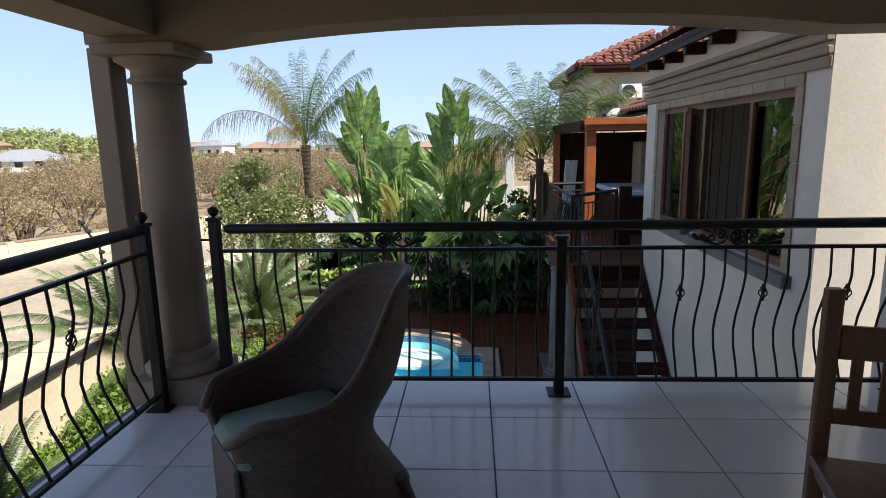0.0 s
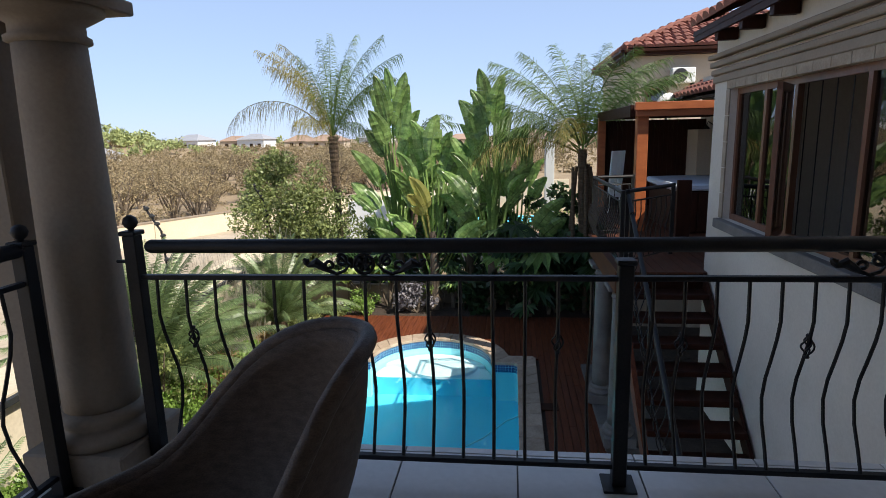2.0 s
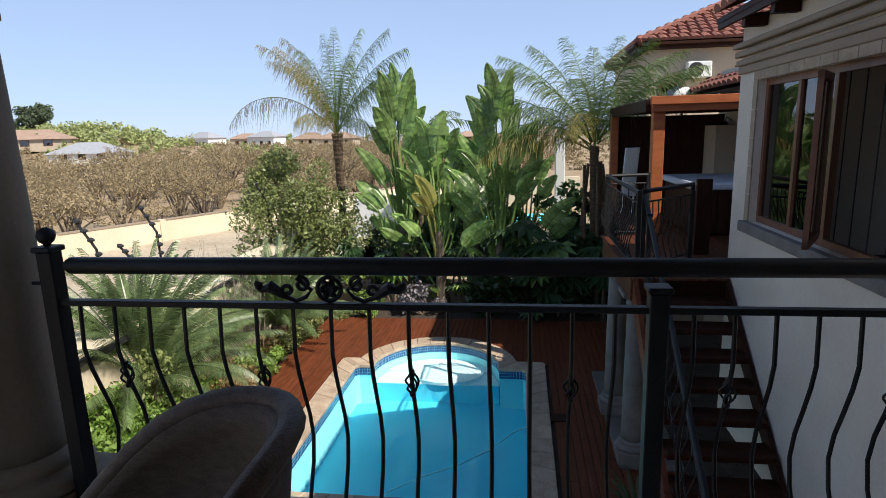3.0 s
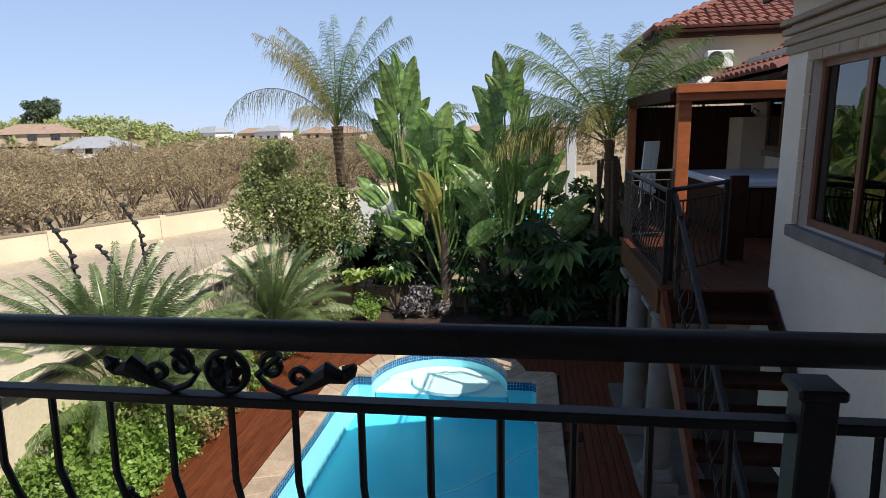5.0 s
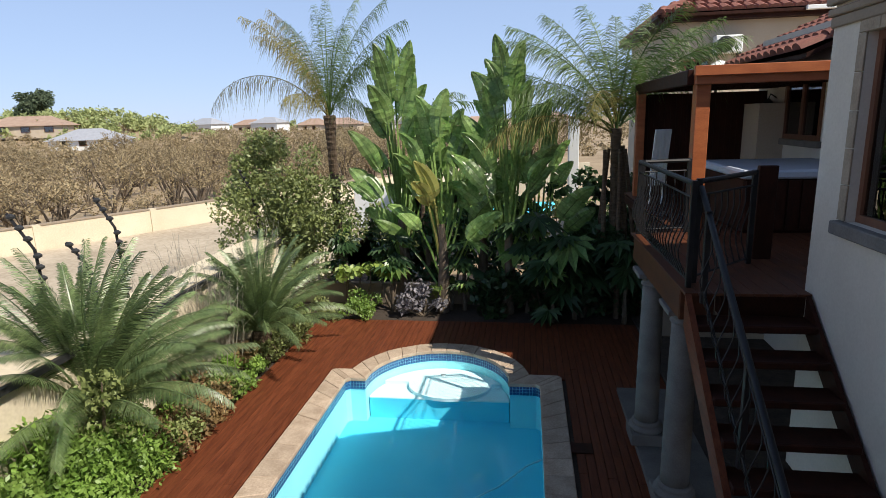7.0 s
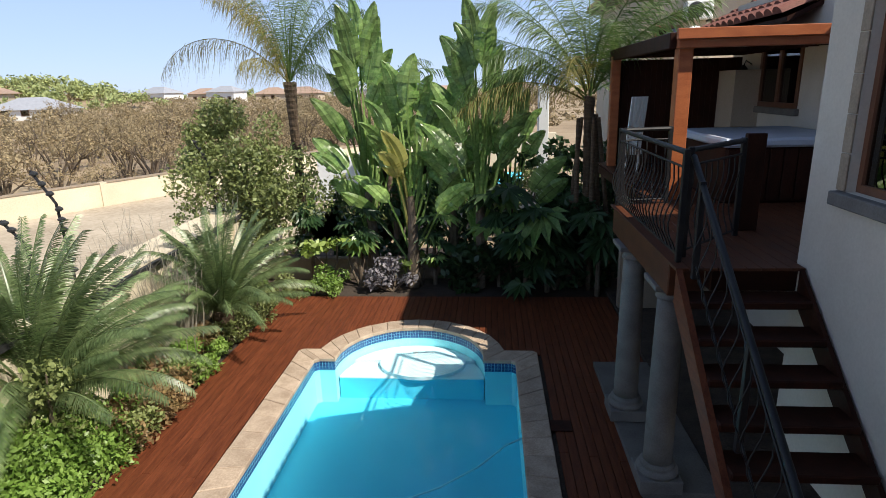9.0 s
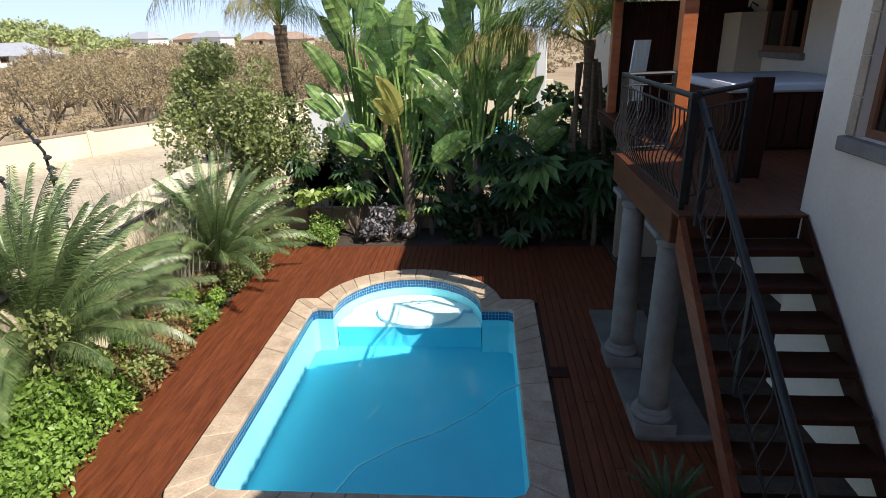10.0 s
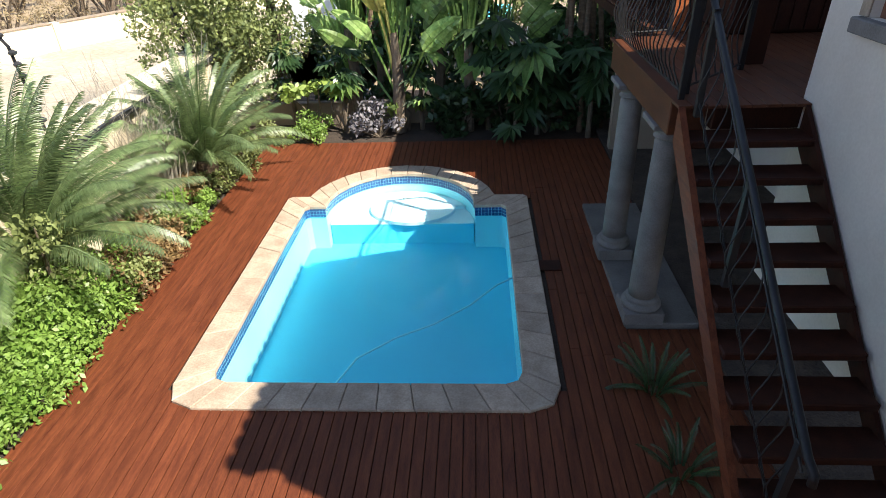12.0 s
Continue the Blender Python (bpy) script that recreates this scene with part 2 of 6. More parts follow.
ARC_X, ARC_Y, ARC_R = -0.363, 9.742, 1.025


def pool_outline(out=0.0, steps=18):
    """The pool's plan outline: a rectangle with a round bay at its far end; out widens it."""
    c = 0.16 + out * 0.4
    q = c * 0.29
    pts = [(POOL_X0 - out, POOL_Y0 - out + c), (POOL_X0 - out + q, POOL_Y0 - out + q), (POOL_X0 - out + c, POOL_Y0 - out), (POOL_X1 + out - c, POOL_Y0 - out), (POOL_X1 + out - q, POOL_Y0 - out + q), (POOL_X1 + out, POOL_Y0 - out + c)]
    y1 = POOL_Y1 + out
    r = ARC_R + out
    pts += [(POOL_X1 + out, y1 - 0.06), (POOL_X1 + out - 0.06, y1)]
    a0 = math.asin(min(0.95, (y1 - ARC_Y) / r))
    pts += [(ARC_X + r * math.cos(a0 + (math.pi - 2 * a0) * k / steps), ARC_Y + r * math.sin(a0 + (math.pi - 2 * a0) * k / steps)) for k in range(steps + 1)]
    pts += [(POOL_X0 - out + 0.06, y1), (POOL_X0 - out, y1 - 0.06)]
    return pts


def sheet_with_hole(name, size, hole, z, material, label):
    """One ground sheet out to the horizon with the pool cut out of it."""
    bm = bmesh.new()
    vs = [bm.verts.new((x, y, z)) for x, y in hole]
    es = [bm.edges.new((vs[i], vs[(i + 1) % len(vs)])) for i in range(len(vs))]
    ov = [bm.verts.new((x, y, z)) for x, y in ((-8, 2), (8, 2), (8, 18), (-8, 18))]
    es += [bm.edges.new((ov[i], ov[(i + 1) % 4])) for i in range(4)]
    bmesh.ops.triangle_fill(bm, edges=es, use_beauty=True)
    for f in list(bm.faces):
        c = f.calc_center_median()
        if POOL_X0 < c.x < POOL_X1 and POOL_Y0 < c.y < POOL_Y1:
            bm.faces.remove(f)
    far = [bm.verts.new((x, y, z)) for x, y in ((-size, -size), (size, -size), (size, size), (-size, size))]
    for i in range(4):
        bm.faces.new((ov[i], far[i], far[(i + 1) % 4], ov[(i + 1) % 4]))
    return setting(name, bm, material, label, "ground")


sheet_with_hole("ground", 1500, pool_outline(0.16), ROAD_Z + 0.0, SAND, "dry sandy veld ground with straw and bare patches")


def plan_fill(outer, hole, z, down=0.0):
    bm = bmesh.new()
    es = []
    for loop in (outer, hole):
        vs = [bm.verts.new((x, y, z)) for x, y in loop]
        es += [bm.edges.new((vs[i], vs[(i + 1) % len(vs)])) for i in range(len(vs))]
    bmesh.ops.triangle_fill(bm, edges=es, use_beauty=True)
    if down:
        r = bmesh.ops.extrude_face_region(bm, geom=list(bm.faces))
        for g in r["geom"]:
            if isinstance(g, bmesh.types.BMVert):
                g.co.z -= down
    return bm


g0 = along(-12)
setting("garden_soil", plan_fill([(g0.x, g0.y), (9, g0.y), (9, 15.6), (along(7.7).x, 15.6)], pool_outline(0.17), GROUND, 0.35), SOIL, "dark garden soil with bark and leaf litter", "soil")
road = bmesh.new()
a, b, c, d = along(-14, 0.62), along(36, 0.62), beyond(34, -0.05), beyond(-26, -0.05)
prism(road, [(p.x, p.y) for p in (a, d, c, b)][::-1], ROAD_Z - 0.1, ROAD_Z + 0.03)
setting("road", road, ROADDIRT, "pale sandy dirt road between two boundary walls", "road")


def wall_run(name, along, d0, d1, z0, z1, thick, panel, label, cap):
    """A plastered boundary wall in panels between piers, with a coping."""
    off = 0.0
    t = thing(name, (*along(d0, off), z0), label, "wall")
    n = round((d1 - d0) / panel)
    for i in range(n):
        bm = bmesh.new()
        u, v = d0 + (d1 - d0) * i / n, d0 + (d1 - d0) * (i + 1) / n
        q = [along(u + 0.02, off), along(v - 0.02, off), along(v - 0.02, off + thick), along(u + 0.02, off + thick)]
        prism(bm, [(p.x, p.y) for p in q], z0, z1)
        part("panel", bm, BOUNDARY, t)
        bm = bmesh.new()
        q = [along(u - 0.12, off - 0.05), along(u + 0.12, off - 0.05), along(u + 0.12, off + thick + 0.05), along(u - 0.12, off + thick + 0.05)]
        prism(bm, [(p.x, p.y) for p in q], z0, z1 + 0.03)
        part("pier", bm, BOUNDARY, t)
        bm = bmesh.new()
        q = [along(u + 0.13, off - 0.04), along(v - 0.13, off - 0.04), along(v - 0.13, off + thick + 0.04), along(u + 0.13, off + thick + 0.04)]
        prism(bm, [(p.x, p.y) for p in q], z1, z1 + 0.04)
        part("coping", bm, cap, t, "weathered cap")
    return tagged(t, kind="structure")


near_wall = wall_run("wall_boundary", along, -11.0, 9.0, ROAD_Z - 0.1, -0.80, 0.58, 3.3, "cream plastered boundary wall beside the garden", BOUNDARY)
far_wall = wall_run("wall_road", beyond, -20, 36, ROAD_Z - 0.1, -1.7, 0.2, 4.0, "long low cream wall along the far side of the road", TRIM)


# Dark strip added in place of the shadow line on the wall's edge.
edge = thing("wall_edging", (*along(0, -0.04), -0.8), "thin dark strip standing in for the shadow line along the boundary wall", "edging")
q = [along(-11, -0.10), along(9.0, -0.10), along(9.0, -0.045), along(-11, -0.045)]
part("strip", prism(bmesh.new(), [(p.x, p.y) for p in q], -0.84, -0.775), RUBBER, edge)


# electric fence posts on the near wall
def fence_post(d, lean, h):
    base = along(d, 0.5)
    z0 = -0.76
    t = thing("fence_post", (base.x, base.y, z0), "black angled electric fence post with ribbed insulators on the wall", "fence post", "electric fence posts")
    out = Vector((-WALL_DIR.y, WALL_DIR.x, 0)) * lean
    p0, p1, p2 = Vector((base.x, base.y, z0)), Vector((base.x, base.y, z0 + h)) + out * 0.15, Vector((base.x, base.y, z0 + h * 1.42)) + out
    part("post", tube(bmesh.new(), [p0, p1, p2], 0.017, 6), IRON, t)
    for k in range(10):
        q = p0.lerp(p1, (k + 1) / 7.5) if k < 7 else p1.lerp(p2, (k - 6) / 3.3)
        part("insulator", lathe(bmesh.new(), q.x + 0.02, q.y, [(0.018, q.z - 0.03), (0.044, q.z - 0.014), (0.044, q.z + 0.006), (0.018, q.z + 0.03)], 8), RUBBER, t)


for dd, ll, hh in ((0.75, 0.30, 0.95), (1.45, 0.26, 0.62), (2.05, 0.28, 0.95), (6.1, 0.28, 0.95), (-3.2, 0.3, 0.95)):
    fence_post(dd, ll, hh)

# ---- balcony ----
plan = HOUSE_PLAN
SLAB_X0, SLAB_Y1, RAIL_Y, SIDE_X = -1.36, 3.16, 2.87, -1.12
setting("floor", boxed(SLAB_X0, 3.75, -3.6, SLAB_Y1, -0.3, -0.012), GROUT, "balcony slab with grey grout bed", "floor")
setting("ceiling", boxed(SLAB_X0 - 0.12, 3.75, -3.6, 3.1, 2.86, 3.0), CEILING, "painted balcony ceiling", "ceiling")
setting("wall_back", boxed(SLAB_X0, 3.95, -3.8, -3.6, -2.3, 3.0), PLASTER, "cream plastered house wall behind the balcony", "wall")
setting("wall_side", boxed(3.75, 3.95, -3.6, 3.2, -2.3, 3.0), PLASTER, "cream plastered house wall beside the balcony", "wall")


def arch_beam():
    """The balcony's front beam, with a flat segmental arch on its underside."""
    bm = bmesh.new()
    n, x0, x1 = 32, -0.72, 3.0
    low = [(SLAB_X0 - 0.05, 2.30), (x0, 2.30)]
    for k in range(n + 1):
        x = x0 + (x1 - x0) * k / n
        u = 2 * k / n - 1
        low.append((x, 2.30 + 0.105 * (1 - abs(u) ** 2.2)))
    low += [(3.75, 2.30)]
    poly = low + [(3.75, 2.86), (SLAB_X0 - 0.05, 2.86)]
    f = [bm.verts.new((x, 2.70, z)) for x, z in poly]
    g = [bm.verts.new((x, 3.04, z)) for x, z in poly]
    bm.faces.new(f)
    bm.faces.new(g[::-1])
    for i in range(len(poly)):
        j = (i + 1) % len(poly)
        bm.faces.new((f[i], f[j], g[j], g[i]))
    return bm


setting("beam_front", arch_beam(), PLASTER_DARK, "taupe plastered beam with a shallow arch", "beam")
setting("beam_side", boxed(-1.30, -0.96, -3.6, 2.695, 2.34, 2.86), PLASTER_DARK, "taupe plastered beam along the balcony side", "beam")


def column(cx, cy, z0, z1, r, name, label, material):
    t = thing(name, (cx, cy, z0), label, "column", "stair columns" if r < 0.172 else "")
    h = z1 - z0
    part("plinth", boxed(cx - 1.5 * r, cx + 1.5 * r, cy - 1.5 * r, cy + 1.5 * r, z0, z0 + 1.05 * r, 0.01), material, t)
    b = z0 + 1.05 * r
    part("base", lathe(bmesh.new(), cx, cy, [(1.42 * r, b), (1.5 * r, b + 0.12 * r), (1.5 * r, b + 0.3 * r), (1.36 * r, b + 0.42 * r), (1.2 * r, b + 0.5 * r), (1.2 * r, b + 0.58 * r), (1.28 * r, b + 0.7 * r), (1.2 * r, b + 0.85 * r), (1.04 * r, b + 0.95 * r)], 28), material, t, "", True)
    s0, s1 = b + 0.95 * r, z1 - 1.3 * r
    part("shaft", lathe(bmesh.new(), cx, cy, [(r * (1.02 - 0.16 * (k / 12) ** 1.6), s0 + (s1 - s0) * k / 12) for k in range(13)], 28), material, t, "", True)
    part("capital", lathe(bmesh.new(), cx, cy, [(0.86 * r, s1), (1.0 * r, s1 + 0.06 * r), (1.0 * r, s1 + 0.18 * r), (0.88 * r, s1 + 0.25 * r), (0.88 * r, s1 + 0.5 * r), (1.15 * r, s1 + 0.66 * r), (1.38 * r, s1 + 0.8 * r), (1.38 * r, s1 + 0.92 * r)], 28), material, t, "", True)
    part("abacus", boxed(cx - 1.5 * r, cx + 1.5 * r, cy - 1.5 * r, cy + 1.5 * r, s1 + 0.92 * r, z1, 0.008), material, t)
    return t


column(-1.09, 2.90, -0.012, 2.30, 0.174, "column", "round taupe plaster column with moulded base and capital", PLASTER_DARK)
setting("pier", boxed(-1.475, -1.335, 2.80, 2.98, -0.3, 2.30, 0.008), PLASTER_DARK, "slim square taupe plaster pier", "pier")


# ---- balustrades ----
def baluster_points(px, py, out, z0, z1):
    """A bar that bellies outwards in its lower half."""
    prof = [(0.0, 0.0), (0.10, 0.035), (0.22, 0.085), (0.34, 0.105), (0.46, 0.085), (0.58, 0.045), (0.70, 0.008), (0.80, -0.012), (0.90, -0.006), (1.0, 0.0)]
    return [(px + out[0] * o, py + out[1] * o, z0 + (z1 - z0) * h) for h, o in prof]


def basket(px, py, pz):
    """The twisted basket knot of a bar."""
    bm = bmesh.new()
    for k in range(4):
        a0 = math.pi / 2 * k
        pts = []
        for i in range(9):
            u = i / 8
            rr = 0.004 + 0.022 * math.sin(math.pi * u)
            aa = a0 + 2.6 * u
            pts.append((px + rr * math.cos(aa), py + rr * math.sin(aa), pz + 0.085 * (u - 0.5)))
        tube(bm, pts, 0.0045, 5)
    lathe(bm, px, py, [(0.009, pz - 0.055), (0.012, pz - 0.048), (0.009, pz - 0.038)], 8)
    lathe(bm, px, py, [(0.009, pz + 0.038), (0.012, pz + 0.048), (0.009, pz + 0.055)], 8)
    return bm


def spiral(cx, cz, y, r0, r1, a0, turns, n=20):
    return [(cx + (r0 + (r1 - r0) * k / n) * math.cos(a0 + turns * 2 * math.pi * k / n), y, cz + (r0 + (r1 - r0) * k / n) * math.sin(a0 + turns * 2 * math.pi * k / n)) for k in range(n + 1)]


def scroll_ornament(t, cx, y, z0, z1):
    """A cast scrollwork crest between the rails: ringed rosette, C scrolls and leaf tails."""
    zm, h = (z0 + z1) / 2, z1 - z0
    orn = part("scrollwork", tube(bmesh.new(), spiral(cx, zm, y, h * 0.42, h * 0.42, 0, 1.0, 24), 0.009, 6), IRON, t)
    bm = bmesh.new()
    for k in range(6):
        a = math.pi / 3 * k
        tube(bm, [(cx, y, zm), (cx + 0.022 * math.cos(a), y - 0.006, zm + 0.022 * math.sin(a)), (cx + 0.042 * math.cos(a + 0.2), y, zm + 0.042 * math.sin(a + 0.2))], [0.006, 0.016, 0.004], 6)
    part("rosette", bm, IRON, orn)
    for s in (-1, 1):
        bm = bmesh.new()
        pts = spiral(cx + s * 0.105, z1 - 0.036, y, 0.010, 0.030, math.pi / 2, -s * 1.1, 16)
        pts += [(cx + s * 0.068, y, zm - 0.005), (cx + s * 0.092, y, z0 + 0.02), (cx + s * 0.13, y, z0 + 0.006), (cx + s * 0.168, y, z0 + 0.022)]
        pts += [p for p in spiral(cx + s * 0.160, z0 + 0.045, y, 0.024, 0.008, -0.6 if s > 0 else math.pi + 0.6, s * 1.0, 12)]
        tube(bm, pts, 0.0085, 6)
        part("c_scroll", bm, IRON, orn)
        bm = bmesh.new()
        tube(bm, [(cx + s * 0.150, y, z0 + 0.008), (cx + s * 0.19, y, z0 + 0.035), (cx + s * 0.225, y, z0 + 0.058), (cx + s * 0.262, y, z0 + 0.046), (cx + s * 0.270, y, z0 + 0.062), (cx + s * 0.285, y, z0 + 0.075)], [0.004, 0.018, 0.024, 0.012, 0.018, 0.007], 8)
        part("leaf_tail", bm, IRON, orn)


def rail_post(t, px, py, z1, ball, plate):
    p = part("post", boxed(px - 0.032, px + 0.032, py - 0.032, py + 0.032, 0.0, z1, 0.004), IRON, t)
    part("base_plate", boxed(px - 0.075, px + 0.075, py - 0.075, py + 0.075, 0.0, 0.012, 0.003), IRON, p)
    part("cap", boxed(px - 0.042, px + 0.042, py - 0.042, py + 0.042, z1, z1 + 0.022, 0.005), IRON, p)
    if ball:
        part("ball_finial", lathe(bmesh.new(), px, py, [(0.012, z1 + 0.02), (0.014, z1 + 0.03), (0.028, z1 + 0.042), (0.035, z1 + 0.062), (0.028, z1 + 0.083), (0.010, z1 + 0.095)], 14), IRON, p, "", True)
    return p


front = thing("balustrade", (1.5, RAIL_Y, 0.0), "black wrought iron balcony balustrade with bellied bars and scrollwork", "balustrade")
part("handrail", tube(bmesh.new(), [(-0.72, RAIL_Y, 1.145), (-0.70, RAIL_Y, 1.145), (3.70, RAIL_Y, 1.145)], [0.022, 0.033, 0.033], 14), IRON, front, "", True)
part("middle_rail", boxed(-0.77, 3.72, RAIL_Y - 0.018, RAIL_Y + 0.018, 0.985, 1.008, 0.003), IRON, front)
part("bottom_rail", boxed(-0.77, 3.72, RAIL_Y - 0.018, RAIL_Y + 0.018, 0.088, 0.112, 0.003), IRON, front)
rail_post(front, -0.79, RAIL_Y, 1.20, True, False)
rail_post(front, 1.49, RAIL_Y, 1.06, False, True)
rail_post(front, 3.70, RAIL_Y, 1.06, False, True)


def bars(t, places, out, z0, z1, knots):
    for i, (px, py) in enumerate(places):
        bpart = part("baluster", tube(bmesh.new(), baluster_points(px, py, out, z0, z1), 0.0085, 6), IRON, t)
        if i in knots:
            part("basket_knot", basket(px + out[0] * 0.018, py + out[1] * 0.018, z0 + (z1 - z0) * 0.665), IRON, bpart)


bars(front, [(-0.69 + 0.1457 * i, RAIL_Y) for i in range(15)], (0, 1), 0.11, 0.986, {1, 5, 9, 13})
bars(front, [(1.61 + 0.1315 * i, RAIL_Y) for i in range(16)], (0, 1), 0.11, 0.986, {1, 5, 9, 13})
scroll_ornament(front, 0.33, RAIL_Y, 1.008, 1.113)
scroll_ornament(front, 2.60, RAIL_Y, 1.008, 1.113)

side = thing("balustrade", (SIDE_X, 1.0, 0.0), "black wrought iron side balustrade with bellied bars", "balustrade")
part("handrail", tube(bmesh.new(), [(SIDE_X, -3.5, 1.185), (SIDE_X, 2.58, 1.185)], 0.033, 14), IRON, side, "", True)
part("middle_rail", boxed(SIDE_X - 0.018, SIDE_X + 0.018, -3.5, 2.58, 1.025, 1.048, 0.003), IRON, side)
part("bottom_rail", boxed(SIDE_X - 0.018, SIDE_X + 0.018, -3.5, 2.58, 0.088, 0.112, 0.003), IRON, side)
rail_post(side, SIDE_X, 2.60, 1.20, True, False)
bars(side, [(SIDE_X, 2.46 - 0.144 * i) for i in range(38)], (-1, 0), 0.11, 1.026, {4, 8, 12, 16})
brace = thing("rail_bracket", (-0.92, 2.88, 1.0), "thin black iron tie between post and column", "bracket")
part("rod", tube(bmesh.new(), [(-0.89, 2.88, 1.07), (-0.80, 2.88, 1.07)], 0.008, 6), IRON, brace)

# ---- wing of the house ----
WX, WY0, WY1 = 3.70, 3.93, 8.69
WIN_Y0, WIN_Y1, WIN_Z0, WIN_Z1 = 4.40, 8.10, 0.48, 2.10


def wing_wall():
    """The wall that holds the wide window, as one sheet with the opening cut through."""
    bm = plan_fill([(WY0 + 0.24, -2.3), (WY1, -2.3), (WY1, 2.82), (WY0 + 0.24, 2.82)], [(WIN_Y0, WIN_Z0), (WIN_Y1, WIN_Z0), (WIN_Y1, WIN_Z1), (WIN_Y0, WIN_Z1)], 0.0, 0.24)
    for v in bm.verts:
        v.co = Vector((WX - v.co.z, v.co.x, v.co.y))
    return bm


setting("wall_wing", wing_wall(), PLASTER, "cream plastered wing wall with a wide window opening", "wall")
setting("wall_wing_front", boxed(WX, 6.8, WY0, WY0 + 0.24, -2.3, 2.86), PLASTER, "cream plastered front face of the wing", "wall")
setting("wall_wing_end", boxed(WX + 0.24, 8.0, WY1 - 0.24, WY1, -2.3, 2.82), PLASTER, "cream plastered end wall of the wing", "wall")
setting("wall_wing_inner", boxed(7.6, 7.8, WY0 + 0.24, WY1 - 0.24, -0.2, 2.82), DARK, "wing room inside wall coloured near-black for indoor dimness", "wall")
setting("floor_wing", boxed(WX + 0.24, 7.6, WY0 + 0.24, WY1 - 0.24, -0.2, 0.0), DARK, "wing room floor coloured near-black for indoor dimness", "floor")
setting("ceiling_wing", boxed(WX + 0.24, 7.6, WY0 + 0.24, WY1 - 0.24, 2.6, 2.8), CEILING, "dim ceiling of the wing room", "ceiling")
corn = bmesh.new()
for z0, z1, o in ((2.20, 2.30, 0.03), (2.30, 2.37, 0.055), (2.40, 2.47, 0.075), (2.50, 2.56, 0.10)):
    box(corn, WX - o, WX - 0.001, WY0 - 0.0, WY1 + o * 0.6, z0, z1, 0.012)
setting("trim_cornice", corn, PLASTER_DARK, "stepped plaster cornice mouldings under the eaves", "trim")


def window_unit():
    t = thing("window_1", (WX, (WIN_Y0 + WIN_Y1) / 2, WIN_Z0), "wide hardwood casement window with an open sash in a sandstone surround", "window")
    tagged(t, kind="structure")
    part("window_sill", boxed(WX - 0.09, WX + 0.02, WIN_Y0 - 0.18, WIN_Y1 + 0.10, WIN_Z0 - 0.12, WIN_Z0 - 0.001, 0.01), STONE, t, "grey stone sill")
    n = 13
    for k in range(n):
        y0 = WIN_Y0 - 0.12 + (WIN_Y1 - WIN_Y0 + 0.24) * k / n
        part("surround_block", boxed(WX - 0.018, WX - 0.001, y0 + 0.004, y0 + (WIN_Y1 - WIN_Y0 + 0.24) / n - 0.004, WIN_Z1, WIN_Z1 + 0.10, 0.004), TRIM, t)
    for k in range(5):
        z0 = WIN_Z0 + (WIN_Z1 - WIN_Z0) * k / 5
        for y0, y1 in ((WIN_Y0 - 0.12, WIN_Y0), (WIN_Y1, WIN_Y1 + 0.12)):
            part("surround_block", boxed(WX - 0.018, WX - 0.001, y0, y1, z0 + 0.004, z0 + (WIN_Z1 - WIN_Z0) / 5 - 0.004, 0.004), TRIM, t)
    fx0, fx1 = WX + 0.08, WX + 0.14
    f = bmesh.new()
    box(f, fx0, fx1, WIN_Y0, WIN_Y1, WIN_Z1 - 0.07, WIN_Z1)
    box(f, fx0, fx1, WIN_Y0, WIN_Y1, WIN_Z0, WIN_Z0 + 0.07)
    edges = [WIN_Y0, 5.35, 6.55, 7.25, WIN_Y1 - 0.06]
    for y in edges:
        box(f, fx0, fx1, y, y + 0.06, WIN_Z0 + 0.07, WIN_Z1 - 0.07)
    part("window_frame", f, FRAME_WOOD, t, "dark hardwood frame")
    for k, (a, b) in enumerate(zip(edges, edges[1:])):
        if k == 1:
            continue
        g = part("pane", boxed(fx0 + 0.028, fx0 + 0.034, a + 0.06, b, WIN_Z0 + 0.07, WIN_Z1 - 0.07), GLASS, t, "reflective clear pane")
        g.visible_shadow = False
    # the open sash, hinged outwards
    s = bmesh.new()
    L, zz0, zz1 = 0.62, WIN_Z0 + 0.08, WIN_Z1 - 0.08
    for u0, u1, z0, z1 in ((0, L, zz0, zz0 + 0.07), (0, L, zz1 - 0.07, zz1), (0, 0.06, zz0, zz1), (L - 0.06, L, zz0, zz1)):
        box(s, u0, u1, 0.0, 0.045, z0, z1, 0.0, pose(WX - 0.005, 6.55, 0, 0, 0, 238))
    so = part("open_sash", s, FRAME_WOOD, t, "open hardwood sash")
    g = part("sash_pane", boxed(0.06, L - 0.06, 0.018, 0.024, zz0 + 0.07, zz1 - 0.07, 0.0, pose(WX - 0.005, 6.55, 0, 0, 0, 238)), GLASS, so)
    g.visible_shadow = False
    # burglar bars behind the glass
    for k in range(14):
        y = WIN_Y0 + 0.1 + k * 0.26
        part("burglar_bar", tube(bmesh.new(), [(WX + 0.19, y, WIN_Z0), (WX + 0.19, y, WIN_Z1)], 0.006, 5), IRON, t)
    return t


window_unit()
